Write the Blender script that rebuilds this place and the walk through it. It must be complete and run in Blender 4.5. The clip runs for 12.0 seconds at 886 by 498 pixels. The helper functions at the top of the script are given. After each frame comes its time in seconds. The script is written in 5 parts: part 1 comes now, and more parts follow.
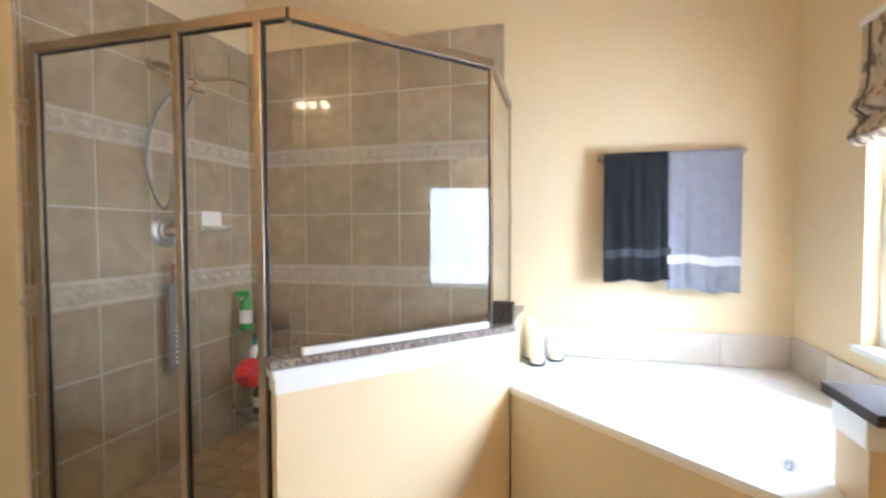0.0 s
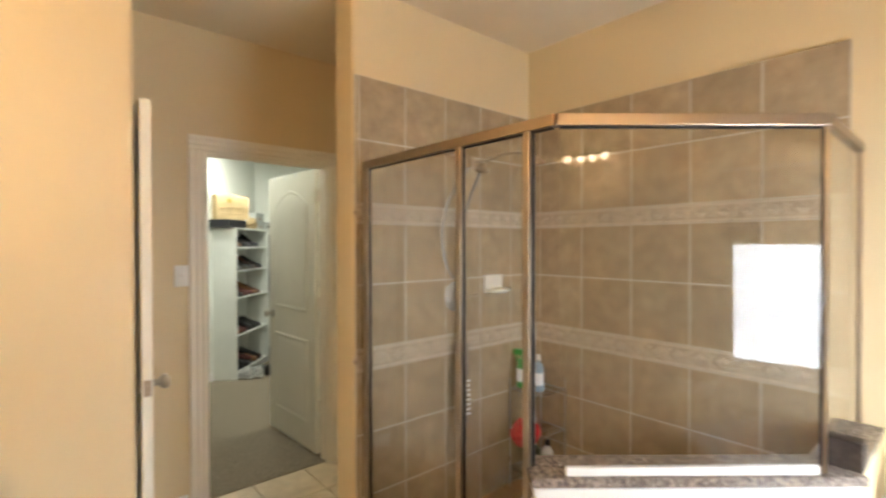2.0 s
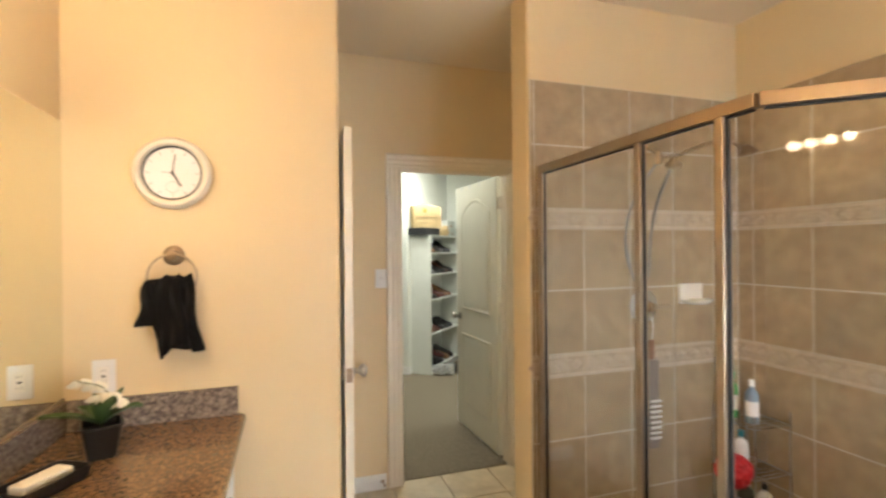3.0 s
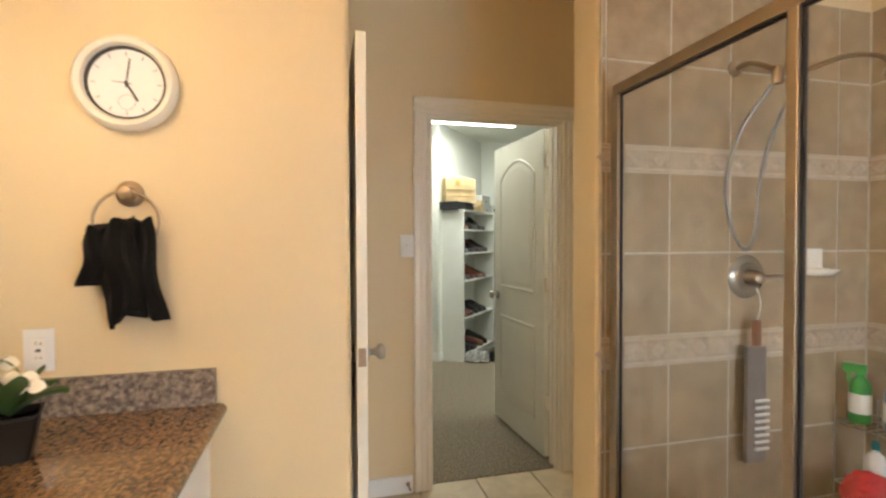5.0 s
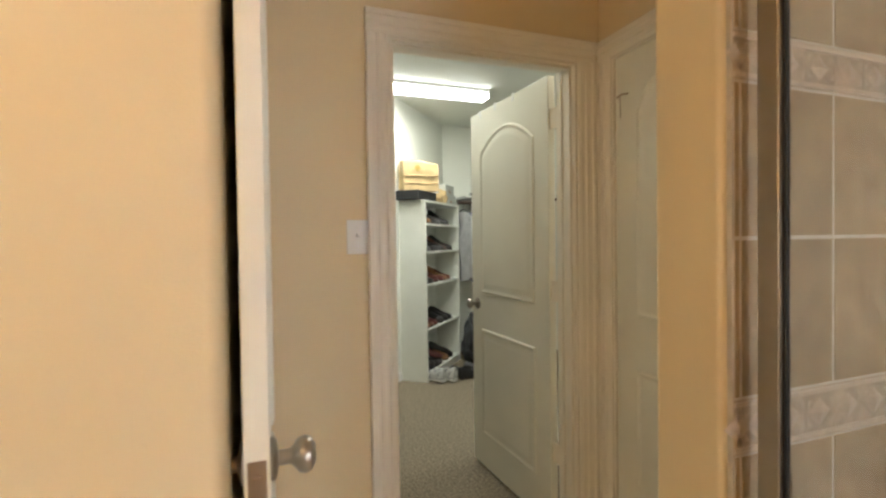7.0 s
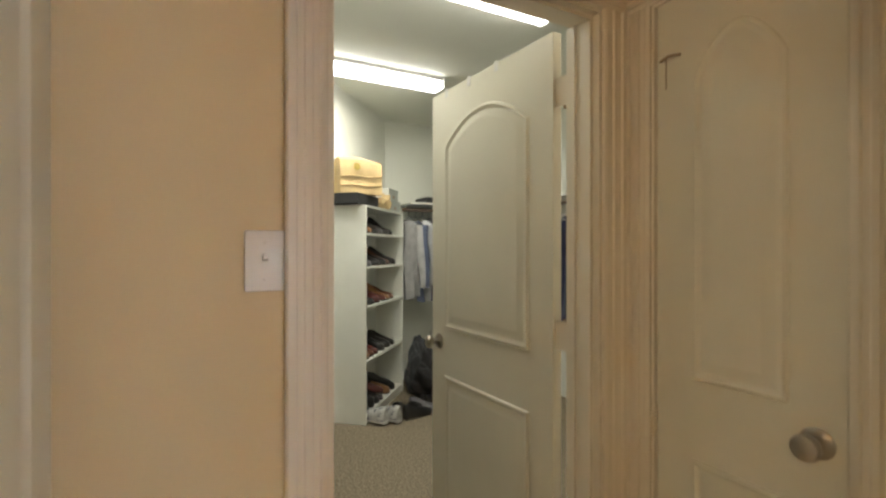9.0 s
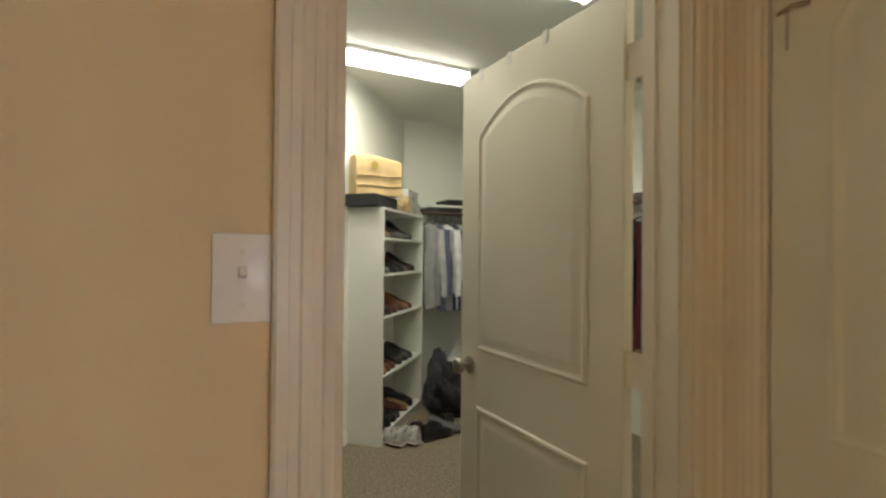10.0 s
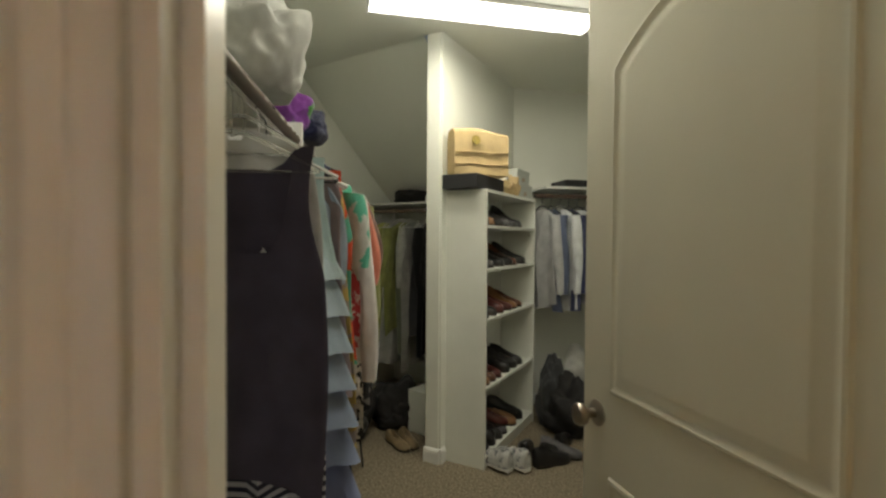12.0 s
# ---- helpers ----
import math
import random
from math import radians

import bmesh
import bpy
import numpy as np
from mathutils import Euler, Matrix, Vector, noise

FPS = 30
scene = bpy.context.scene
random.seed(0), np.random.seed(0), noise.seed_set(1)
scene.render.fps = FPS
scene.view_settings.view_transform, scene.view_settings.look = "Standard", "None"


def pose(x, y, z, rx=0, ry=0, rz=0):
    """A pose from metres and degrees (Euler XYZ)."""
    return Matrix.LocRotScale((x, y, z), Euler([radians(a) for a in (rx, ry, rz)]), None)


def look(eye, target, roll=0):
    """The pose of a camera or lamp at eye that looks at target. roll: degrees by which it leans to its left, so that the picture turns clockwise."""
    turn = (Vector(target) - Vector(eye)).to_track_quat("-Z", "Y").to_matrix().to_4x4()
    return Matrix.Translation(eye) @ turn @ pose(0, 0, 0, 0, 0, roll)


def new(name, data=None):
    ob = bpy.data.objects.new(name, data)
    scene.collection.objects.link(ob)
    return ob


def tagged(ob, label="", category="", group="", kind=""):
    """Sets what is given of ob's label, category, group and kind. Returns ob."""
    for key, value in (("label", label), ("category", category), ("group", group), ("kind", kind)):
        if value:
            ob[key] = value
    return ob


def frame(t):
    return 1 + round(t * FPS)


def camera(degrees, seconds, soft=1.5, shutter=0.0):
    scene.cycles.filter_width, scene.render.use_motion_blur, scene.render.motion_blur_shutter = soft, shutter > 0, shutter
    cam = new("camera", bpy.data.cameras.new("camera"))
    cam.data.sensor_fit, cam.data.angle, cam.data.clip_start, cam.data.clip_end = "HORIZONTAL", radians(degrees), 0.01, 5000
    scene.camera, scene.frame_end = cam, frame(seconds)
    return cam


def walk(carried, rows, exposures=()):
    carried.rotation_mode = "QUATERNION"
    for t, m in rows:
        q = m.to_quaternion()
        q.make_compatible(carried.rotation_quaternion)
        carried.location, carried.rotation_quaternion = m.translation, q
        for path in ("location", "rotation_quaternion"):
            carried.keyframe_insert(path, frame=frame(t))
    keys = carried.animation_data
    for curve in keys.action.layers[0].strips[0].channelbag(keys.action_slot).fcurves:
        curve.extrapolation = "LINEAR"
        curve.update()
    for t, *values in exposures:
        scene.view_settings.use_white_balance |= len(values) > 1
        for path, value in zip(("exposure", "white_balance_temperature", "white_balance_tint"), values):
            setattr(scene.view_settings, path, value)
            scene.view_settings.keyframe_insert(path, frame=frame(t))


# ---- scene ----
cam = camera(86.3, 12.0, 2.4, 0.5)
PATH = [
    (0, (0.128, 0.152, 1.196), (-0.407, 2.078, 1.125), -0.2),
    (0.5, (0.138, 0.167, 1.297), (-0.602, 2.025, 1.263), -0.8),
    (1, (0.147, 0.209, 1.392), (-0.83, 1.954, 1.381), -0.7),
    (1.5, (0.143, 0.249, 1.446), (-1.103, 1.814, 1.445), -0.2),
    (2, (0.125, 0.266, 1.498), (-1.389, 1.573, 1.476), -0.1),
    (2.5, (0.138, 0.295, 1.499), (-1.614, 1.259, 1.492), -0.2),
    (3, (0.149, 0.336, 1.501), (-1.754, 0.952, 1.504), -0.5),
    (3.5, (0.116, 0.345, 1.451), (-1.834, 0.788, 1.456), -0.6),
    (5.5, (-0.546, 0.503, 1.354), (-2.48, 1.008, 1.297), -0.3),
    (6, (-0.77, 0.545, 1.351), (-2.697, 1.08, 1.304), -1.0),
    (6.5, (-0.984, 0.569, 1.326), (-2.896, 1.155, 1.294), -1.2),
    (7, (-1.175, 0.594, 1.307), (-3.052, 1.284, 1.27), -0.8),
    (7.5, (-1.361, 0.624, 1.285), (-3.198, 1.443, 1.229), -0.4),
    (9.5, (-1.98, 0.796, 1.357), (-3.738, 1.749, 1.361), 0.0),
    (10, (-2.131, 0.841, 1.357), (-3.923, 1.729, 1.375), 0.5),
    (10.5, (-2.296, 0.9, 1.353), (-4.133, 1.69, 1.355), 0.8),
    (11, (-2.405, 0.962, 1.368), (-4.291, 1.628, 1.374), 0.2),
    (11.5, (-2.503, 1.023, 1.364), (-4.436, 1.536, 1.368), 0.0),
    (12, (-2.602, 1.083, 1.374), (-4.555, 1.514, 1.336), 0.4),
]
walk(cam, [(t, look(eye, target, roll)) for t, eye, target, roll in PATH],
     [(0, 0.22, 5150, 10), (0.7, 0.16, 5600, 11), (1.5, 0.18, 5950, 10), (3.5, 0.33, 6000, 12), (5.5, 0.17, 5900, 12), (7.5, 0.10, 6050, 12), (9.5, -0.25, 6450, 15), (10.5, -0.54, 6600, 14), (12, -0.78, 6650, 12)])
scene.view_settings.exposure = 0.0

# ---- world and light ----
world = bpy.data.worlds.new("world")
scene.world = world
world.use_nodes = True
wn = world.node_tree
sky = wn.nodes.new("ShaderNodeTexSky")
sky.sky_type, sky.sun_disc = "NISHITA", False
sky.sun_elevation, sky.sun_rotation = radians(40), radians(120)
wn.links.new(sky.outputs[0], wn.nodes["Background"].inputs[0])
wn.nodes["Background"].inputs[1].default_value = 0.15


def area_lamp(name, place, target, sx, sy, watts, colour):
    d = bpy.data.lights.new(name, "AREA")
    d.shape, d.size, d.size_y, d.energy, d.color = "RECTANGLE", sx, sy, watts, colour
    ob = new(name, d)
    ob.matrix_world = look(place, target)
    return tagged(ob, kind="structure")


BULB, TUBE = 80.0, 9.0
area_lamp("window_light", (2.50, 1.75, 2.25), (0.62, 1.95, 0.95), 2.4, 0.95, 200, (0.93, 0.97, 1.0))
area_lamp("window_light", (1.215, 1.857, 1.315), (0.0, 1.857, 1.315), 0.56, 1.04, 49, (0.90, 0.96, 1.0))
area_lamp("closet_light", (-5.03, 1.83, 2.535), (-5.03, 1.83, 0), 0.13, 1.12, 23, (1.0, 0.98, 0.80))
area_lamp("closet_light", (-3.78, 1.83, 2.535), (-3.78, 1.83, 0), 0.13, 1.12, 17, (1.0, 0.98, 0.80))


# ---- materials ----
def mat(name, colour, rough=0.5, metal=0.0, vary=0.12, scale=6.0, bump=0.0, bscale=150.0, spec=0.5, per=0.0, coat=0.0,
        second=None, sscale=30.0, edge=(0.45, 0.6), sheen=0.0):
    """A surface with slow blotches, fine grain, relief, and if wanted a second colour in spots."""
    m = bpy.data.materials.new(name)
    m.use_nodes = True
    nt = m.node_tree
    N, L = nt.nodes, nt.links
    b = N["Principled BSDF"]
    geo = N.new("ShaderNodeTexCoord")
    src = geo.outputs["Object"]
    if per:
        info = N.new("ShaderNodeObjectInfo")
        off = N.new("ShaderNodeMath")
        off.operation = "MULTIPLY"
        off.inputs[1].default_value = 80.0
        L.new(info.outputs["Random"], off.inputs[0])
        add = N.new("ShaderNodeVectorMath")
        L.new(src, add.inputs[0])
        L.new(off.outputs[0], add.inputs[1])
        src = add.outputs[0]
    n1 = N.new("ShaderNodeTexNoise")
    n1.inputs["Scale"].default_value, n1.inputs["Detail"].default_value = scale, 6
    L.new(src, n1.inputs["Vector"])
    ramp = N.new("ShaderNodeMapRange")
    ramp.inputs["To Min"].default_value, ramp.inputs["To Max"].default_value = 1 - vary, 1 + vary
    ramp.inputs["From Min"].default_value, ramp.inputs["From Max"].default_value = 0.3, 0.7
    L.new(n1.outputs[0], ramp.inputs["Value"])
    base = N.new("ShaderNodeRGB")
    base.outputs[0].default_value = (*colour, 1)
    out = base.outputs[0]
    if second:
        n2 = N.new("ShaderNodeTexNoise")
        n2.inputs["Scale"].default_value, n2.inputs["Detail"].default_value = sscale, 8
        L.new(src, n2.inputs["Vector"])
        st = N.new("ShaderNodeMapRange")
        st.inputs["From Min"].default_value, st.inputs["From Max"].default_value = edge
        L.new(n2.outputs[0], st.inputs["Value"])
        mx = N.new("ShaderNodeMix")
        mx.data_type = "RGBA"
        L.new(st.outputs[0], mx.inputs[0])
        L.new(out, mx.inputs[6])
        mx.inputs[7].default_value = (*second, 1)
        out = mx.outputs[2]
    hsv = N.new("ShaderNodeHueSaturation")
    L.new(out, hsv.inputs["Color"])
    if per:
        pr = N.new("ShaderNodeMapRange")
        pr.inputs["To Min"].default_value, pr.inputs["To Max"].default_value = 1 - per, 1 + per
        L.new(info.outputs["Random"], pr.inputs["Value"])
        mul = N.new("ShaderNodeMath")
        mul.operation = "MULTIPLY"
        L.new(ramp.outputs[0], mul.inputs[0])
        L.new(pr.outputs[0], mul.inputs[1])
        L.new(mul.outputs[0], hsv.inputs["Value"])
    else:
        L.new(ramp.outputs[0], hsv.inputs["Value"])
    L.new(hsv.outputs[0], b.inputs["Base Color"])
    rr = N.new("ShaderNodeMapRange")
    rr.inputs["To Min"].default_value, rr.inputs["To Max"].default_value = max(0, rough * 0.85), min(1, rough * 1.15)
    L.new(n1.outputs[0], rr.inputs["Value"])
    L.new(rr.outputs[0], b.inputs["Roughness"])
    b.inputs["Metallic"].default_value = metal
    b.inputs["Specular IOR Level"].default_value = spec
    b.inputs["Coat Weight"].default_value = coat
    b.inputs["Sheen Weight"].default_value = sheen
    if bump:
        n3 = N.new("ShaderNodeTexNoise")
        n3.inputs["Scale"].default_value, n3.inputs["Detail"].default_value = bscale, 4
        L.new(src, n3.inputs["Vector"])
        bp = N.new("ShaderNodeBump")
        bp.inputs["Strength"].default_value, bp.inputs["Distance"].default_value = bump, 0.004
        L.new(n3.outputs[0], bp.inputs["Height"])
        L.new(bp.outputs[0], b.inputs["Normal"])
    return m


def glow(name, colour, strength):
    m = bpy.data.materials.new(name)
    m.use_nodes = True
    b = m.node_tree.nodes["Principled BSDF"]
    b.inputs["Base Color"].default_value = (0.85, 0.85, 0.85, 1)
    b.inputs["Emission Color"].default_value = (*colour, 1)
    b.inputs["Emission Strength"].default_value = strength
    return m


def glass(name, colour=(1, 1, 1), rough=0.0, ior=1.5):
    m = bpy.data.materials.new(name)
    m.use_nodes = True
    b = m.node_tree.nodes["Principled BSDF"]
    b.inputs["Base Color"].default_value = (*colour, 1)
    b.inputs["Transmission Weight"].default_value = 1
    b.inputs["Roughness"].default_value = rough
    b.inputs["IOR"].default_value = ior
    return m


PAINT = mat("tan_paint", (0.70, 0.56, 0.335), 0.62, vary=0.03, scale=1.5, bump=0.12, bscale=220)
CEIL = mat("ceiling_paint", (0.72, 0.60, 0.42), 0.8, vary=0.03, scale=2, bump=0.25, bscale=120)
CLOSET = mat("closet_paint", (0.74, 0.75, 0.68), 0.75, vary=0.03, scale=2, bump=0.2, bscale=160)
TRIM = mat("white_trim_paint", (0.80, 0.74, 0.63), 0.35, vary=0.03, scale=4, bump=0.03, bscale=60)
WHITE = mat("white_gloss_paint", (0.80, 0.80, 0.77), 0.35, vary=0.03, scale=5)
DOOR = mat("door_paint", (0.76, 0.73, 0.62), 0.38, vary=0.04, scale=3, bump=0.05, bscale=90)
TILE = mat("shower_tile", (0.405, 0.312, 0.196), 0.24, vary=0.13, scale=16, bump=0.05, bscale=40, per=0.07, second=(0.32, 0.245, 0.158), sscale=7, edge=(0.25, 0.80))
BAND = mat("listello_tile", (0.41, 0.33, 0.235), 0.4, vary=0.2, scale=25, bump=0.1, bscale=90, per=0.06)
BANDHI = mat("listello_relief", (0.47, 0.385, 0.285), 0.35, vary=0.15, scale=30)
GROUT = mat("grout", (0.50, 0.44, 0.35), 0.9, vary=0.12, scale=20, bump=0.2)
FTILE = mat("floor_tile", (0.56, 0.46, 0.30), 0.35, vary=0.14, scale=8, bump=0.05, bscale=60, per=0.06, second=(0.48, 0.38, 0.24), sscale=6)
SFTILE = mat("shower_floor_tile", (0.36, 0.23, 0.12), 0.4, vary=0.15, scale=10, per=0.08)
CARPET = mat("carpet", (0.27, 0.225, 0.16), 0.95, vary=0.35, scale=60, bump=1.0, bscale=260, second=(0.16, 0.13, 0.09), sscale=110, spec=0.1)
GRANITE = mat("granite", (0.25, 0.150, 0.075), 0.08, vary=0.3, scale=60, second=(0.085, 0.055, 0.036), sscale=110, edge=(0.42, 0.62), coat=0.3)
GRANITE2 = mat("granite_splash", (0.28, 0.23, 0.185), 0.2, vary=0.35, scale=70, second=(0.13, 0.105, 0.09), sscale=75, edge=(0.42, 0.60))
NICKEL = mat("brushed_nickel", (0.40, 0.315, 0.225), 0.34, 1.0, vary=0.06, scale=12)
SATIN = mat("satin_nickel", (0.42, 0.385, 0.33), 0.30, 1.0, vary=0.06, scale=12)
HOSE = mat("hose_metal", (0.26, 0.25, 0.235), 0.42, 1.0, vary=0.08, scale=30)
CHROME = mat("chrome", (0.45, 0.44, 0.42), 0.28, 1.0, vary=0.04)
GLASS = glass("shower_glass", (0.97, 0.99, 0.98), ior=1.32)
PANE = glass("window_glass")
MIRROR = mat("mirror_silver", (0.82, 0.83, 0.74), 0.01, 1.0, vary=0.0)
ACRYL = mat("tub_acrylic", (0.86, 0.87, 0.87), 0.12, vary=0.02, coat=0.3)
CERAM = mat("ceramic", (0.85, 0.82, 0.75), 0.1, vary=0.02, coat=0.4)
WAX = mat("candle_wax", (0.85, 0.80, 0.66), 0.5, vary=0.05)
TOWELD = mat("dark_towel", (0.011, 0.011, 0.013), 0.95, vary=0.3, scale=40, bump=1.0, bscale=420, sheen=0.05, spec=0.2)
TOWELG = mat("grey_towel", (0.19, 0.183, 0.205), 0.95, vary=0.08, scale=25, bump=0.5, bscale=420, sheen=0.3)
TOWELGB = mat("grey_towel_border", (0.50, 0.49, 0.52), 0.8, vary=0.1, scale=40, bump=0.4, bscale=300)
TOWELDB = mat("dark_towel_border", (0.024, 0.026, 0.032), 0.7, vary=0.1, scale=40)
TOWELK = mat("black_towel", (0.005, 0.0045, 0.0045), 0.95, vary=0.3, scale=40, bump=1.0, bscale=400, sheen=0.03, spec=0.2)
BLACKP = mat("black_plastic", (0.012, 0.012, 0.012), 0.35, vary=0.1)
BLACKC = mat("black_card", (0.015, 0.015, 0.017), 0.6, vary=0.2, scale=20)
PLASTIC = mat("white_plastic", (0.80, 0.79, 0.76), 0.18, vary=0.02)
PAPERB = mat("kraft_paper", (0.46, 0.34, 0.17), 0.8, vary=0.12, scale=9, bump=0.5, bscale=18)
CREAM = mat("clock_rim_paint", (0.80, 0.75, 0.64), 0.35, vary=0.03)
FACE = mat("clock_face", (0.78, 0.78, 0.77), 0.5, vary=0.03)
INK = mat("dark_ink", (0.05, 0.05, 0.05), 0.5)
LEAF = mat("leaf", (0.06, 0.11, 0.03), 0.4, vary=0.25, scale=30)
PETAL = mat("petal", (0.82, 0.78, 0.66), 0.6, vary=0.06)
SHELFW = mat("melamine", (0.74, 0.75, 0.69), 0.45, vary=0.03)
GREYBOX = mat("grey_card_box", (0.48, 0.50, 0.46), 0.6, vary=0.06)
WOODROD = mat("wooden_rod", (0.09, 0.06, 0.042), 0.4, vary=0.2, scale=30)
CLEARP = glass("clear_plastic", (0.95, 0.96, 0.96), 0.1)
SHADEC = mat("shade_cloth", (0.46, 0.37, 0.25), 0.85, vary=0.15, scale=18, bump=0.5, bscale=240, second=(0.17, 0.12, 0.08), sscale=22, edge=(0.52, 0.58))
SHADEK = mat("shade_trim", (0.06, 0.045, 0.035), 0.8)
BULBG = glow("lit_bulb", (1.0, 0.70, 0.39), BULB)
TUBEG = glow("lit_diffuser", (1.0, 0.99, 0.87), TUBE)
DGRAN = mat("dark_granite", (0.055, 0.043, 0.036), 0.6, vary=0.3, scale=60, spec=0.15)
GASKET = mat("black_gasket", (0.012, 0.011, 0.010), 0.6)
CORK = mat("black_pile", (0.014, 0.013, 0.014), 0.8, vary=0.4, scale=12, bump=0.6, bscale=60)
SOLE = mat("shoe_sole", (0.03, 0.025, 0.02), 0.7, vary=0.2)
CLOTH = {}


def cloth(name, colour, second=None, sscale=30, edge=(0.5, 0.54)):
    if name not in CLOTH:
        CLOTH[name] = mat(name, colour, 0.9, vary=0.15, scale=14, bump=0.5, bscale=500, second=second, sscale=sscale, edge=edge, sheen=0.15, spec=0.2)
    return CLOTH[name]


def striped(name, a, b, scale):
    """Cloth with even bands of two colours."""
    m = cloth(name, a)
    N, L = m.node_tree.nodes, m.node_tree.links
    tc, wv, mx = N.new("ShaderNodeTexCoord"), N.new("ShaderNodeTexWave"), N.new("ShaderNodeMix")
    wv.bands_direction = "Z"
    wv.inputs["Scale"].default_value, wv.inputs["Distortion"].default_value = scale, 0.6
    st = N.new("ShaderNodeMapRange")
    st.inputs["From Min"].default_value, st.inputs["From Max"].default_value = 0.45, 0.55
    mx.data_type = "RGBA"
    mx.inputs[6].default_value, mx.inputs[7].default_value = (*a, 1), (*b, 1)
    L.new(tc.outputs["Object"], wv.inputs["Vector"])
    L.new(wv.outputs["Fac"], st.inputs["Value"])
    L.new(st.outputs[0], mx.inputs[0])
    L.new(mx.outputs[2], N["Principled BSDF"].inputs["Base Color"])
    return m


def leather(name, colour):
    if name not in CLOTH:
        CLOTH[name] = mat(name, colour, 0.35, vary=0.25, scale=20, bump=0.2, bscale=150)
    return CLOTH[name]


# ---- mesh helpers ----
def box(bm, x0, y0, z0, x1, y1, z1, bevel=0.0, m=None):
    r = bmesh.ops.create_cube(bm, size=1)
    vs = r["verts"]
    bmesh.ops.transform(bm, verts=vs, matrix=Matrix.Translation(((x0 + x1) / 2, (y0 + y1) / 2, (z0 + z1) / 2)) @ Matrix.Diagonal((abs(x1 - x0), abs(y1 - y0), abs(z1 - z0), 1)))
    if bevel:
        es = list({e for v in vs for e in v.link_edges})
        vs = list({v for f in bmesh.ops.bevel(bm, geom=es, offset=bevel, segments=2, affect="EDGES", profile=0.6)["faces"] for v in f.verts} | {v for v in vs if v.is_valid})
    if m:
        bmesh.ops.transform(bm, verts=[v for v in vs if v.is_valid], matrix=m)
    return bm


def boxes(*rows, bevel=0.0):
    bm = bmesh.new()
    for r in rows:
        box(bm, *r, bevel=bevel)
    return bm


def prism(points, z0, z1, bevel=0.0):
    """An upright prism over a plan outline."""
    bm = bmesh.new()
    lo = [bm.verts.new((x, y, z0)) for x, y in points]
    hi = [bm.verts.new((x, y, z1)) for x, y in points]
    n = len(points)
    bm.faces.new(lo[::-1])
    bm.faces.new(hi)
    for i in range(n):
        bm.faces.new((lo[i], lo[(i + 1) % n], hi[(i + 1) % n], hi[i]))
    bmesh.ops.recalc_face_normals(bm, faces=bm.faces)
    if bevel:
        bmesh.ops.bevel(bm, geom=list(bm.edges), offset=bevel, segments=2, affect="EDGES")
    return bm


def rings(loops, bm=None, closed=True, cap=True):
    """A skin over a row of loops with as many points each."""
    bm = bm or bmesh.new()
    vs = [[bm.verts.new(p) for p in loop] for loop in loops]
    n = len(vs[0])
    for a, b in zip(vs, vs[1:]):
        for i in range(n if closed else n - 1):
            bm.faces.new((a[i], a[(i + 1) % n], b[(i + 1) % n], b[i]))
    if cap and closed:
        bm.faces.new(vs[0][::-1])
        bm.faces.new(vs[-1])
    return bm


def lathe(profile, n=24, m=None, bm=None):
    """Profile of (radius, height) turned round z."""
    loops = [[((m or Matrix()) @ Vector((max(r, 1e-4) * math.cos(2 * math.pi * i / n), max(r, 1e-4) * math.sin(2 * math.pi * i / n), z))) for i in range(n)] for r, z in profile]
    hollow = profile[0][0] > 0.001 and profile[-1][0] > 0.001
    bm = rings(loops + loops[:1] if hollow else loops, bm, cap=not hollow)
    bmesh.ops.remove_doubles(bm, verts=bm.verts, dist=1e-6)
    bmesh.ops.recalc_face_normals(bm, faces=bm.faces)
    return bm


def tube(path, r, n=10, bm=None):
    """A round bar along a path; r a radius or one for each point."""
    pts = [Vector(p) for p in path]
    rs = r if isinstance(r, (list, tuple)) else [r] * len(pts)
    loops, side = [], None
    for i, p in enumerate(pts):
        way = (pts[min(i + 1, len(pts) - 1)] - pts[max(i - 1, 0)]).normalized()
        if side is None:
            side = way.orthogonal().normalized()
        side = (side - way * side.dot(way)).normalized()
        up = way.cross(side)
        loops.append([p + rs[i] * (math.cos(2 * math.pi * k / n) * side + math.sin(2 * math.pi * k / n) * up) for k in range(n)])
    return rings(loops, bm)


def bend(points, n=24):
    """A smooth curve through points."""
    P = [Vector(p) for p in points]
    P = [2 * P[0] - P[1]] + P + [2 * P[-1] - P[-2]]
    out = []
    for i in range(1, len(P) - 2):
        a, b, c, d = P[i - 1 : i + 3]
        k = max(2, n // (len(P) - 3))
        for j in range(k):
            t = j / k
            out.append(0.5 * ((2 * b) + (c - a) * t + (2 * a - 5 * b + 4 * c - d) * t * t + (3 * b - a - 3 * c + d) * t**3))
    return out + [P[-2]]


def part(name, bm, material, parent=None, label="", smooth=False, m=None):
    me = bpy.data.meshes.new(name)
    bm.to_mesh(me)
    bm.free()
    if smooth:
        for f in me.polygons:
            f.use_smooth = True
        me.set_sharp_from_angle(angle=radians(40))
    me.materials.append(material)
    ob = new(name, me)
    if parent:
        ob.parent = parent
    if m is not None:
        ob.matrix_basis = m
    return tagged(ob, label)


def piece(name, me, parent, m):
    ob = new(name, me)
    ob.parent = parent
    ob.matrix_basis = m
    return ob


def thing(name, label, category, m=None, group=""):
    ob = new(name)
    ob.empty_display_size = 0.05
    if m is not None:
        ob.matrix_basis = m
    return tagged(ob, label, category, group)


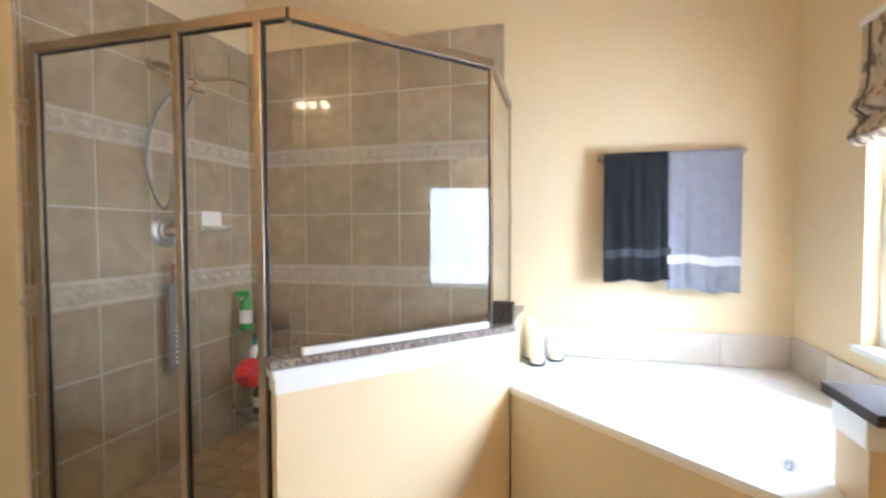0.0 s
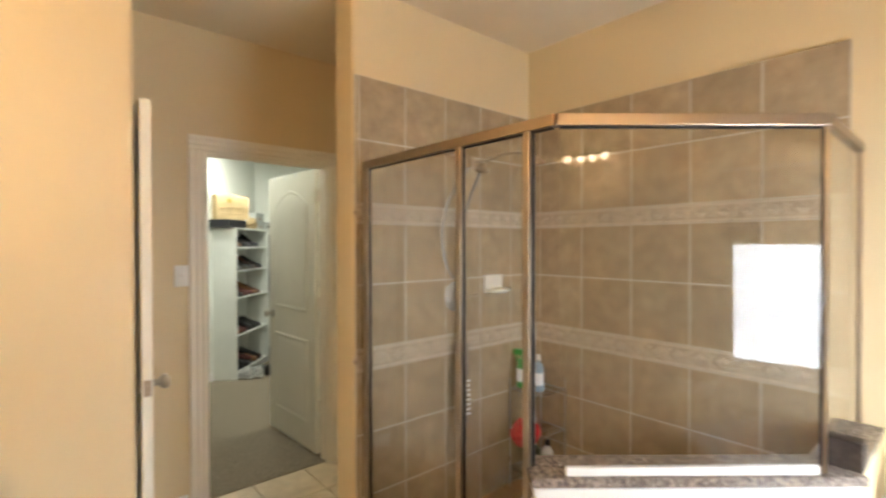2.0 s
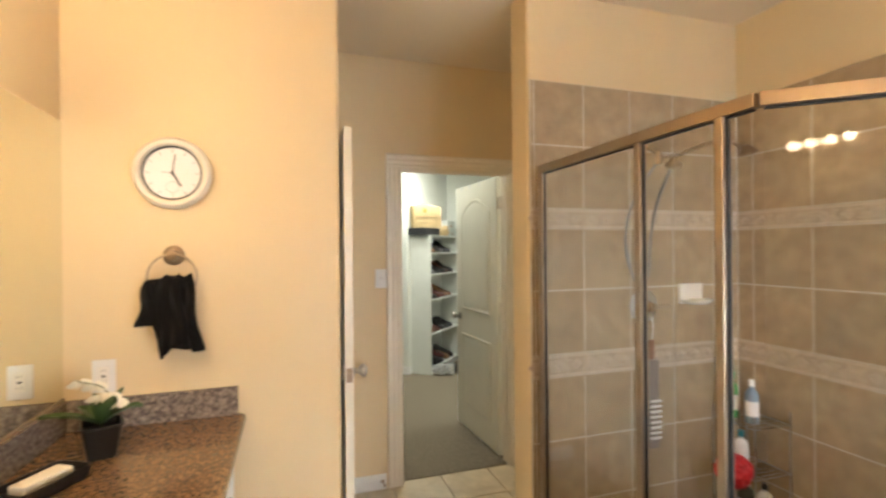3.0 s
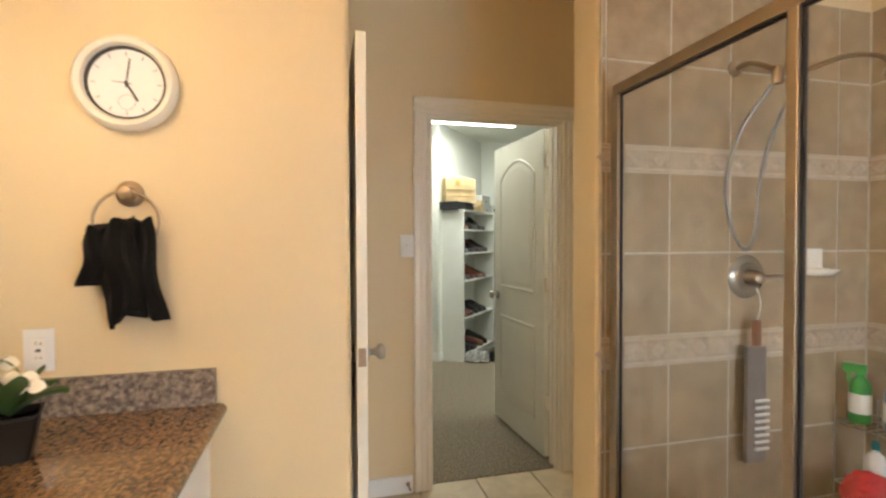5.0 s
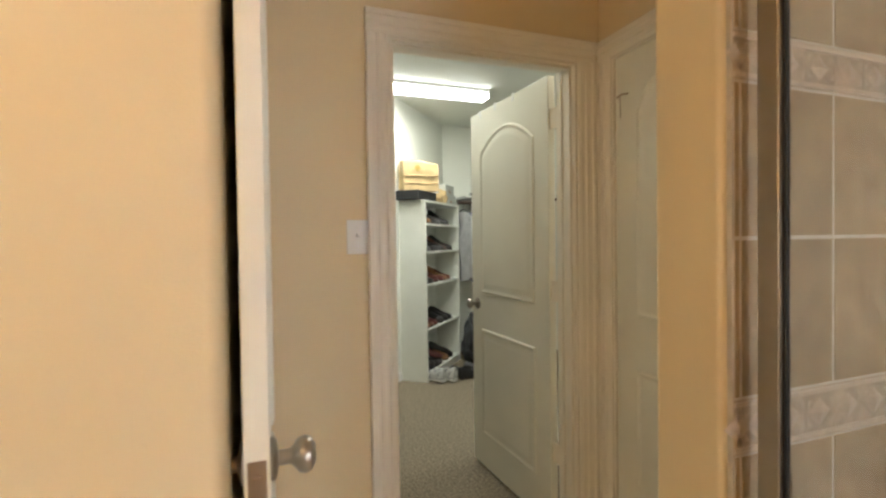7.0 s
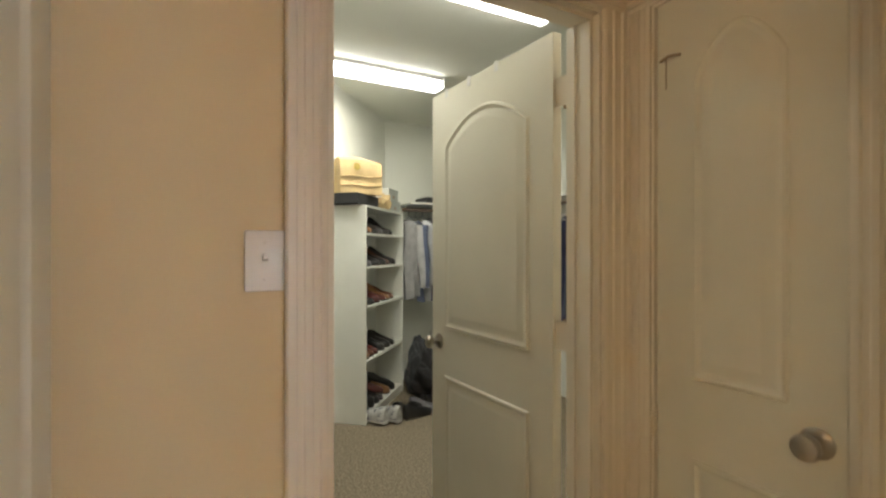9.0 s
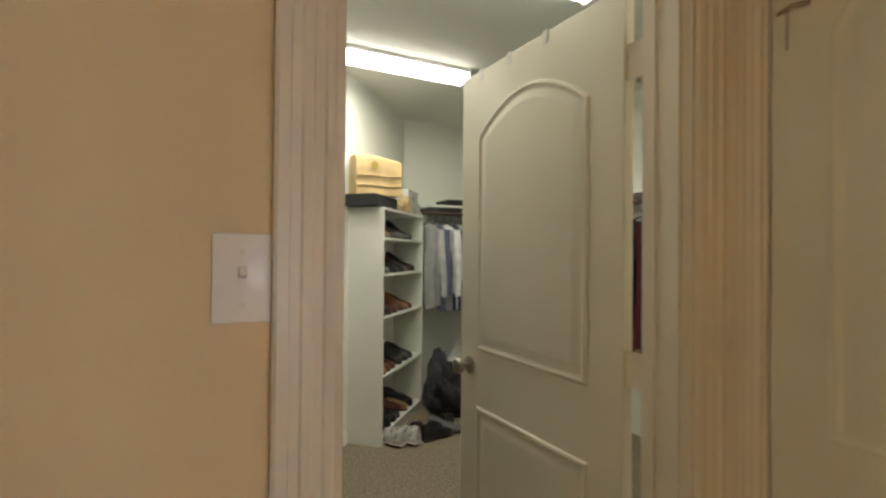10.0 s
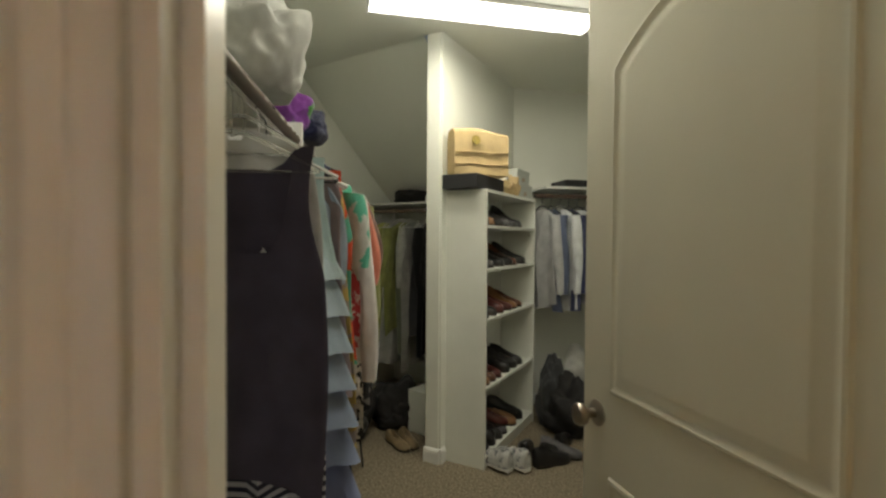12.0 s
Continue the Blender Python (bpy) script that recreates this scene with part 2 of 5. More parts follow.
def fixed(name, bm, material, label="", smooth=False):
    return tagged(part(name, bm, material, smooth=smooth), label, kind="structure")


# ---- shell of the bathroom and hall ----
CH, HALL_X, CLOCK_X, SH_X, BACK_Y, EAST_X, SOUTH_Y = 2.72, -2.81, -1.855, -1.825, 2.677, 1.107, -0.435
fixed("floor", boxes((-2.865, -0.56, -0.12, 1.25, 2.80, -0.012)), GROUT, "tan mortar bed under the bathroom floor tiles")
fixed("ceiling", boxes((-2.865, -0.60, CH, 1.25, 2.80, CH + 0.1)), CEIL, "painted flat ceiling of bathroom and hall")
fixed("wall_south", boxes((-1.975, SOUTH_Y - 0.12, -0.1, EAST_X + 0.14, SOUTH_Y, CH + 0.02)), PAINT, "warm tan painted wall behind the mirror")


def rounded(x0, y0, x1, y1, r, corners):
    """A plan outline with some corners rounded, corners from 0 at (x0, y0), turning left."""
    out = []
    for k, (cx, cy, a0) in enumerate(((x0 + r, y0 + r, 180), (x1 - r, y0 + r, 270), (x1 - r, y1 - r, 0), (x0 + r, y1 - r, 90))):
        if k in corners:
            out += [(cx + r * math.cos(radians(a0 + s * 15)), cy + r * math.sin(radians(a0 + s * 15))) for s in range(7)]
        else:
            out.append(((x0, x1, x1, x0)[k], (y0, y0, y1, y1)[k]))
    return out


fixed("wall_clock", prism(rounded(-1.975, SOUTH_Y + 0.001, CLOCK_X, 0.535, 0.02, (2,)), -0.1, CH + 0.02), PAINT, "warm tan painted wall with a rounded corner", True)
fixed("wall_hall_south", boxes((-2.93, 0.415, -0.1, -1.976, 0.53, CH + 0.02)), PAINT, "tan painted hall wall behind the open door")
fixed("wall_shower", prism(rounded(-2.0, 1.395, SH_X, 2.80, 0.02, (0, 1)), -0.1, CH + 0.02), PAINT, "tan painted wall end beside the shower", True)
fixed("wall_north", boxes((SH_X + 0.001, BACK_Y, -0.1, EAST_X + 0.14, BACK_Y + 0.12, CH + 0.02)), PAINT, "tan painted wall behind shower and tub")
WY0, WY1, WZ0, WZ1 = 1.575, 2.14, 0.79, 1.84
fixed("wall_east", boxes((EAST_X, SOUTH_Y, -0.1, EAST_X + 0.14, WY0, CH + 0.02), (EAST_X, WY1, -0.1, EAST_X + 0.14, BACK_Y, CH + 0.02),
                         (EAST_X, WY0, -0.1, EAST_X + 0.14, WY1, WZ0), (EAST_X, WY0, WZ1, EAST_X + 0.14, WY1, CH + 0.02)), PAINT, "tan painted wall with the tub window")
DY0, DY1, DZ = 0.996, 1.797, 2.035
fixed("wall_closet_front", boxes((-2.865, 0.531, -0.1, HALL_X, DY0, CH + 0.02), (-2.865, DY1, -0.1, HALL_X, 1.898, CH + 0.02), (-2.865, DY0, DZ, HALL_X, DY1, CH + 0.02)), PAINT, "tan painted hall wall round the closet doorway")
LX0, LX1 = -2.737, -2.265
fixed("wall_hall_north", boxes((-2.865, 1.899, -0.1, LX0, 2.01, CH + 0.02), (LX1, 1.899, -0.1, -2.001, 2.01, CH + 0.02), (LX0, 1.899, DZ, LX1, 2.01, CH + 0.02), (LX0, 1.97, -0.1, LX1, 2.01, DZ)), PAINT, "tan painted hall wall round the narrow door")

# ---- shell of the closet ----
CC = 2.63
E = Vector((-0.745, 0.667))
V = Vector((0.667, 0.745))
S0, S1 = Vector((-2.921, 0.46)), Vector((-6.33, 0.79))
A1 = S1 + E * 1.25
P0 = Vector((-5.407, 1.688))
P1 = P0 + E * 1.21


def wall_line(name, a, b, t, z0, z1, material, label, side=1):
    d = (b - a).normalized()
    n = Vector((-d.y, d.x)) * t * side
    pts = [a, b, b + n, a + n]
    return fixed(name, prism([(p.x, p.y) for p in pts], z0, z1), material, label)


fixed("floor_closet", boxes((-8.2, 0.2, -0.1, -2.866, 4.4, 0.0)), CARPET, "brown-grey cut-pile closet carpet")
fixed("ceiling_closet", prism([(-2.866, 0.2), (-2.866, 4.4), (-6.5, 4.4), (-6.5, P1.y), (P0.x - 0.04, P0.y - 0.05), (S1.x - 0.05, S1.y - 0.05), (S1.x, 0.2)][::-1], CC, CC + 0.1), CLOSET, "white textured closet ceiling")
fixed("wall_closet_east", boxes((-2.92, 0.3, -0.1, -2.866, DY0, CC + 0.02), (-2.92, DY1, -0.1, -2.866, 4.4, CC + 0.02), (-2.92, DY0, DZ, -2.866, DY1, CC + 0.02)), CLOSET, "white closet wall round the doorway")
wall_line("wall_closet_south", S0, S1, 0.1, -0.1, CC + 0.02, CLOSET, "white closet wall behind the hanging clothes", 1)
wall_line("wall_alcove_left", S1, A1, 0.1, -0.1, CC + 0.02, CLOSET, "white side wall of the closet alcove", 1)
wall_line("wall_alcove_back", A1 + V * -0.05, A1 + V * 1.35, 0.1, -0.1, 1.92, CLOSET, "low white wall at the alcove's back", 1)
fixed("partition_wall", prism([(p.x, p.y) for p in (P0 - E * 0.0, P1, P1 - V * 0.11, P0 - V * 0.11)], -0.05, CC + 0.02, 0.012), CLOSET, "white rounded closet partition wall", True)
fixed("wall_closet_west", boxes((-6.42, P1.y - 0.12, -0.1, -6.305, 4.4, CC + 0.02)), CLOSET, "white closet wall behind the shirts")
fixed("wall_closet_north", boxes((-6.42, 3.75, -0.1, -2.92, 3.87, CC + 0.02)), CLOSET, "white closet end wall")
# sloping ceiling over the alcove
q0, q1 = S1 - V * 0.06 - E * 0.06, S1 + V * 1.12 - E * 0.06
bm = bmesh.new()
low = [(q0.x, q0.y, CC + 0.048), (q1.x, q1.y, CC + 0.048), (q1.x + E.x * 1.36, q1.y + E.y * 1.36, CC - 0.99), (q0.x + E.x * 1.36, q0.y + E.y * 1.36, CC - 0.99)]
vs = [bm.verts.new(p) for p in low] + [bm.verts.new((x, y, z + 0.1)) for x, y, z in low]
for f in ((0, 1, 2, 3), (7, 6, 5, 4), (0, 4, 5, 1), (1, 5, 6, 2), (2, 6, 7, 3), (3, 7, 4, 0)):
    bm.faces.new([vs[i] for i in f])
bmesh.ops.recalc_face_normals(bm, faces=bm.faces)
fixed("ceiling_slope", bm, CLOSET, "white sloping ceiling over the alcove")


# ---- trim ----
def moulding(u0, u1, profile, along):
    """profile: (across, out) points; along maps (length, across, out) to a place."""
    bm = bmesh.new()
    a = [bm.verts.new(along(u0, c, o)) for c, o in profile]
    b = [bm.verts.new(along(u1, c, o)) for c, o in profile]
    n = len(profile)
    for i in range(n):
        bm.faces.new((a[i], a[(i + 1) % n], b[(i + 1) % n], b[i]))
    bm.faces.new(a[::-1])
    bm.faces.new(b)
    bmesh.ops.recalc_face_normals(bm, faces=bm.faces)
    return bm


CASING = [(0, 0), (0, 0.010), (0.006, 0.014), (0.014, 0.014), (0.018, 0.010), (0.030, 0.011), (0.034, 0.016), (0.046, 0.016), (0.050, 0.012), (0.062, 0.013), (0.066, 0.019), (0.080, 0.020), (0.085, 0.016), (0.085, 0)]
BASE = [(0, 0), (0, 0.013), (0.065, 0.013), (0.070, 0.010), (0.076, 0.013), (0.082, 0.010), (0.088, 0.008), (0.092, 0.003), (0.092, 0)]


def baseboard(x0, y0, x1, y1, nx, ny, z=0.0):
    L = math.hypot(x1 - x0, y1 - y0)
    dx, dy = (x1 - x0) / L, (y1 - y0) / L
    return fixed("baseboard", moulding(0, L, BASE, lambda u, c, o: (x0 + dx * u + nx * o, y0 + dy * u + ny * o, z + c)), WHITE, "white moulded baseboard")


def casing(axis, at, a0, a1, top, out, name):
    """Door trim round an opening a0..a1 in the wall axis = at."""
    w = 0.005
    def place(a, z, o):
        return (at + out * o, a, z) if axis == "x" else (a, at + out * o, z)
    fixed(name, moulding(0, top + w, CASING, lambda u, c, o: place(a0 - w - c, u, o)), TRIM, "fluted cream-white door casing", True)
    fixed(name, moulding(0, top + w, CASING, lambda u, c, o: place(a1 + w + c, u, o)), TRIM, "fluted cream-white door casing", True)
    fixed(name, moulding(a0 - 0.09, a1 + 0.09, CASING, lambda u, c, o: place(u, top + w + c, o)), TRIM, "fluted cream-white door casing", True)


casing("x", HALL_X, DY0 + 0.012, DY1 - 0.012, DZ - 0.012, 1, "trim_closet_door")
casing("x", -2.92, DY0 + 0.012, DY1 - 0.012, DZ - 0.012, -1, "trim_closet_door")
casing("y", 1.899, LX0 + 0.012, LX1 - 0.012, DZ - 0.012, -1, "trim_linen_door")
fixed("door_jamb", boxes((-2.92, DY0, 0, HALL_X, DY0 + 0.018, DZ), (-2.92, DY1 - 0.018, 0, HALL_X, DY1, DZ), (-2.934, DY1 - 0.026, 0, -2.90, DY1 - 0.0185, DZ - 0.019), (-2.92, DY0 + 0.018, DZ - 0.018, HALL_X, DY1 - 0.018, DZ),
                         (-2.868, DY0 + 0.018, 0, -2.835, DY0 + 0.028, DZ - 0.018), (-2.868, DY1 - 0.028, 0, -2.835, DY1 - 0.018, DZ - 0.018), (-2.868, DY0 + 0.028, DZ - 0.028, -2.835, DY1 - 0.028, DZ - 0.018)), TRIM, "cream-white closet door jamb")
fixed("door_jamb", boxes((LX0, 1.899, 0, LX0 + 0.014, 1.97, DZ), (LX1 - 0.014, 1.899, 0, LX1, 1.97, DZ), (LX0 + 0.014, 1.899, DZ - 0.014, LX1 - 0.014, 1.97, DZ)), TRIM, "cream-white linen door jamb")
baseboard(HALL_X, 0.60, HALL_X, 0.905, 1, 0)
baseboard(CLOCK_X, 0.16, CLOCK_X, 0.515, 1, 0)
baseboard(-1.98, 1.395, -1.845, 1.395, 0, -1)
baseboard(-2.17, 1.899, -2.0, 1.899, 0, -1)
baseboard(S0.x, S0.y, S1.x, S1.y, -0.096, 0.995)
pe = P0 - V * 0.11
baseboard(pe.x, pe.y, P0.x, P0.y, -E.x, -E.y)
baseboard(P0.x, P0.y, P0.x + E.x * 0.06, P0.y + E.y * 0.06, V.x, V.y)
baseboard(-6.305, 2.5, -6.305, 3.75, 1, 0)


# ---- doors ----
def inset(loop, d):
    out, n = [], len(loop)
    for i in range(n):
        p, q, r = Vector(loop[i - 1]), Vector(loop[i]), Vector(loop[(i + 1) % n])
        a, b = (q - p).normalized(), (r - q).normalized()
        na, nb = Vector((-a.y, a.x)), Vector((-b.y, b.x))
        k = (na + nb)
        k = k / max(0.3, k.dot(na)) if k.length > 1e-6 else na
        out.append(q + k * d)
    return out


def panel_relief(loop, face_y, s):
    """The sunk bead and raised field of a moulded door panel, on the face at face_y that looks along s."""
    prof = [(0.0, 0.0), (0.004, 0.006), (0.011, 0.0075), (0.020, 0.001), (0.028, 0.001), (0.050, 0.0075), (0.058, 0.0075)]
    bm = bmesh.new()
    loops = [[(p.x, face_y + s * h, p.y) for p in inset(loop, d)] for d, h in prof]
    vs = [[bm.verts.new(p) for p in l] for l in loops]
    n = len(loop)
    for a, b in zip(vs, vs[1:]):
        for i in range(n):
            bm.faces.new((a[i], a[(i + 1) % n], b[(i + 1) % n], b[i]))
    bm.faces.new(vs[-1])
    bmesh.ops.recalc_face_normals(bm, faces=bm.faces)
    return bm


def knob_mesh(y, s):
    m = pose(0, y, 0, -90 * s, 0, 0)
    rose = lathe([(0.0, 0), (0.032, 0), (0.033, 0.004), (0.028, 0.009), (0.012, 0.012), (0.0115, 0.028), (0.016, 0.034), (0.026, 0.042), (0.0285, 0.052), (0.025, 0.061), (0.014, 0.067), (0.0, 0.068)], 24, m)
    return rose


def door(name, w, m, label, knob_at=None, sides=(-1, 1), structure=True, knob_z=0.94):
    h, t = 2.015, 0.035
    root = part(name, box(bmesh.new(), 0, -t / 2, 0.012, w, t / 2, 0.012 + h, 0.002), DOOR, m=m)
    tagged(root, label, "door", kind="structure" if structure else "")
    mx = 0.115 if w > 0.6 else 0.105
    low = [(mx, 0.20), (w - mx, 0.20), (w - mx, 0.80), (mx, 0.80)]
    n = 14
    top = [(mx, 1.005), (w - mx, 1.005), (w - mx, 1.785)] + [((w - mx) + (2 * mx - w) * k / n, 1.785 + 0.115 * math.sin(math.pi * k / n) ** 0.85) for k in range(1, n)] + [(mx, 1.785)]
    for s in sides:
        for loop in (low, top):
            part("panel", panel_relief(loop, s * t / 2, s), DOOR, root, smooth=True)
    if knob_at:
        kx = knob_at
        for s in sides:
            part("knob", knob_mesh(s * t / 2, s), SATIN, root, "brushed nickel knob", True, pose(kx, 0, knob_z))
        ex = w if kx > w / 2 else 0
        sg = 1 if kx > w / 2 else -1
        part("latch_plate", boxes((ex - 0.001, -0.0125, knob_z - 0.03, ex + sg * 0.0015, 0.0125, knob_z + 0.03), (ex, -0.006, knob_z - 0.01, ex + sg * 0.008, 0.006, knob_z + 0.01)), NICKEL, root, "nickel latch plate")
    return root


d1 = door("door_closet", 0.766, pose(-2.979, 1.775, 0, 0, 0, 180 + 2.6), "cream-white arched two-panel closet door standing open", 0.701)
for hz in (0.31, 1.03, 1.79):
    part("hinge", boxes((-0.068, 0.002, hz, 0.002, 0.006, hz + 0.09)), TRIM, d1, "painted hinge leaf")
    part("hinge_pin", tube([(-0.012, -0.022, hz - 0.002), (-0.012, -0.022, hz + 0.092)], 0.006), NICKEL, d1, "nickel hinge pin", True)
for hx in (0.28, 0.46, 0.63):
    part("over_door_hook", boxes((hx, -0.0215, 2.030, hx + 0.022, 0.0205, 2.033), (hx, 0.0185, 1.995, hx + 0.022, 0.0205, 2.030), (hx, -0.0215, 1.985, hx + 0.022, -0.0195, 2.030)), PLASTIC, d1, "white over-door hook")
d2 = door("door_hall", 0.76, pose(-2.640, 0.572, 0, 0, 0, 0), "white panelled door open flat against the hall wall", 0.69, knob_z=0.972)
d3 = door("door_linen", LX1 - LX0 - 0.036, pose(LX0 + 0.018, 1.925, 0, 0, 0, 0), "cream-white narrow two-panel linen closet door, closed", 0.385, sides=(-1,))
part("latch_hook", tube([(0.015, -0.024, 1.862), (0.045, -0.03, 1.866), (0.075, -0.024, 1.862)], 0.004), NICKEL, d3, "small nickel door latch", True)
part("latch_rod", tube([(0.034, -0.026, 1.862), (0.034, -0.026, 1.78)], 0.0015), NICKEL, d3, "thin wire hanging from the latch", True)

# ---- shower ----
K0, K1 = Vector((-0.748, 1.392)), Vector((-0.131, 2.115))
KD = (K1 - K0).normalized()
KN = Vector((-KD.y, KD.x))
curb_y0, curb_y1 = 1.39, 1.47
fixed("shower_curb", boxes((SH_X + 0.012, curb_y0, -0.011, K0.x - 0.06, curb_y1, 0.10), bevel=0.004), SFTILE, "brown tiled shower curb")
fixed("floor_shower", prism([(SH_X + 0.002, curb_y1), (-0.80, curb_y1), (-0.26, 2.10), (-0.26, BACK_Y - 0.001), (SH_X + 0.002, BACK_Y - 0.001)], -0.011, 0.018), GROUT, "grouted shower floor")


def knee_outline(a, b, t, e=0.0):
    d = (b - a).normalized()
    n = Vector((-d.y, d.x))
    return [tuple(p) for p in (a - d * e - n * e, b + d * e - n * e, b + d * e + n * (t + e), a - d * e + n * (t + e))]


knee = tagged(part("knee_wall", prism(knee_outline(K0, K1, 0.12), 0, 0.700), PAINT), "tan half wall beside the shower with granite cap", kind="structure")
part("knee_wall_return", prism([(-0.25, 2.155), (-0.131, 2.117), (-0.131, BACK_Y - 0.001), (-0.25, BACK_Y - 0.001)], 0, 0.780), PAINT, knee)
part("moulding", prism(knee_outline(K0, K1, 0.12, 0.006), 0.700, 0.745, 0.004), WHITE, knee, "white painted moulding")
part("moulding", prism(knee_outline(K0, K1, 0.12, 0.014), 0.746, 0.779, 0.006), WHITE, knee, "white painted moulding")
part("granite_cap", prism(knee_outline(K0, K1, 0.12, 0.022), 0.780, 0.808, 0.003), GRANITE2, knee, "polished speckled granite cap")
part("granite_cap_return", boxes((-0.262, 2.16, 0.781, -0.125, BACK_Y - 0.012, 0.807), bevel=0.003), GRANITE2, knee, "polished speckled granite cap")
# solid dark block added for the hazy reflection low in the corner glass
part("granite_upstand", boxes((-0.225, 2.13, 0.8085, -0.118, 2.20, 0.895), bevel=0.003), DGRAN, knee, "dark block standing in for a hazy reflection in the glass")

shower = thing("shower_enclosure", "frameless-door shower enclosure with brushed nickel frame and clear glass", "shower", None)
FY, TOPZ = 1.432, 1.862


def bar(name, a, b, w, h, material=NICKEL, label="brushed nickel bar"):
    """A square bar between two places, w across in plan and h deep."""
    a, b = Vector(a), Vector(b)
    d = b - a
    bm = box(bmesh.new(), -w / 2, -h / 2, 0, w / 2, h / 2, d.length, 0.003)
    q = d.to_track_quat("Z", "Y").to_matrix().to_4x4()
    return part(name, bm, material, shower, label, False, Matrix.Translation(a) @ q)


SA, SB, SC, SD = Vector((SH_X + 0.056, FY)), Vector((-0.715, FY)), Vector((-0.195, 2.046)), Vector((-0.205, BACK_Y - 0.02))
for a, b in ((SA, SB), (SB, SC), (SC, SD)):
    bar("head_rail", (*a, TOPZ), (*b, TOPZ), 0.030, 0.036)
for x in (SA.x + 0.012, -1.125, -0.815):
    bar("post", (x, FY, 0.101), (x, FY, TOPZ - 0.018), 0.038 if x < -1.7 else 0.026, 0.034)
bar("threshold", (SA.x, FY, 0.109), (-0.80, FY, 0.109), 0.030, 0.016)
bar("sill_rail", (SB.x + 0.03 * KD.x, SB.y + 0.03 * KD.y, 0.822), (*(SC - KD * 0.02), 0.822), 0.022, 0.024, WHITE, "white glazing channel")
bar("edge_post", (*SC, 0.81), (*SC, TOPZ - 0.018), 0.012, 0.014)
bar("wall_channel", (*SD, 0.81), (*SD, TOPZ - 0.018), 0.018, 0.018)


for x, s in ((SA.x + 0.012, 1), (-1.125, -1), (-1.125, 1), (-0.815, -1), (-0.815, 1)):
    xx = x + s * (0.0225 if x < -1.7 else 0.0165)
    bar("gasket", (xx, FY, 0.118), (xx, FY, TOPZ - 0.02), 0.006, 0.012, GASKET, "black rubber gasket")
for a, b in ((SA + Vector((0.03, 0)), SB - Vector((0.01, 0))), (SB + KD * 0.012, SC - KD * 0.012)):
    bar("gasket", (*a, TOPZ - 0.0215), (*b, TOPZ - 0.0215), 0.014, 0.007, GASKET, "black rubber gasket")
bar("gasket", (*(SC - KD * 0.012), 0.834), (*(SC - KD * 0.012), TOPZ - 0.026), 0.008, 0.008, GASKET, "black rubber gasket")


def pane_of(name, a, b, z0, z1, t=0.006):
    d = (b - a).normalized()
    n = Vector((-d.y, d.x)) * t / 2
    g = part(name, prism([tuple(p) for p in (a - n, b - n, b + n, a + n)], z0, z1), GLASS, shower, "clear glass pane")
    g.visible_shadow = False


pane_of("glass_door", Vector((SA.x + 0.03, FY)), Vector((-1.14, FY)), 0.118, TOPZ - 0.02)
pane_of("glass_panel", Vector((-1.11, FY)), Vector((-0.83, FY)), 0.118, TOPZ - 0.02)
pane_of("glass_panel", SB + KD * 0.012, SC - KD * 0.008, 0.834, TOPZ - 0.02)
pane_of("glass_panel", SC + Vector((0, 0.009)), SD - Vector((0, 0.012)), 0.81, TOPZ - 0.02)

# shower fittings on the tiled wall
TX = SH_X + 0.012
ws = thing("shower_set", "brushed nickel shower head with hand shower and hose", "shower head", pose(TX, 1.975, 2.0))
part("flange", lathe([(0, 0), (0.030, 0), (0.030, 0.004), (0.014, 0.012), (0, 0.012)], 20, pose(0, 0, 0, 0, 90, 0)), NICKEL, ws, "", True)
part("arm", tube(bend([(0.005, 0, 0), (0.06, 0.005, 0.0), (0.12, 0.015, -0.03), (0.16, 0.02, -0.065)]), 0.010), NICKEL, ws, "", True)
part("diverter", lathe([(0, -0.03), (0.016, -0.03), (0.019, 0), (0.016, 0.03), (0, 0.03)], 16, pose(0.16, 0.02, -0.075)), NICKEL, ws, "", True)
part("hand_shower", lathe([(0, 0), (0.030, 0.0), (0.037, 0.006), (0.036, 0.018), (0.022, 0.032), (0.014, 0.05), (0, 0.05)], 24, pose(0.19, 0.075, -0.125, 12, 20, 0)), NICKEL, ws, "round nickel hand shower", True)
part("extension_arm", tube(bend([(0.16, 0.02, -0.07), (0.18, 0.12, -0.055), (0.20, 0.28, 0.0), (0.21, 0.41, 0.01), (0.21, 0.475, -0.01)]), 0.009), NICKEL, ws, "", True)
part("shower_head", lathe([(0, -0.02), (0.042, -0.018), (0.045, -0.008), (0.03, 0.012), (0.012, 0.03), (0, 0.03)], 24, pose(0.21, 0.505, -0.025, 20, 0, 0)), NICKEL, ws, "round nickel shower head", True)
hose_way = bend([(0.15, 0.02, -0.09), (0.08, -0.055, -0.26), (0.05, -0.085, -0.45), (0.05, -0.05, -0.62), (0.05, 0.01, -0.685), (0.05, 0.050, -0.62), (0.055, 0.060, -0.45), (0.10, 0.062, -0.28), (0.17, 0.075, -0.13)], 300)
part("hose", tube(hose_way, [0.0078 if k % 2 else 0.0062 for k in range(len(hose_way))], 8), HOSE, ws, "looped ribbed metal hose", True)

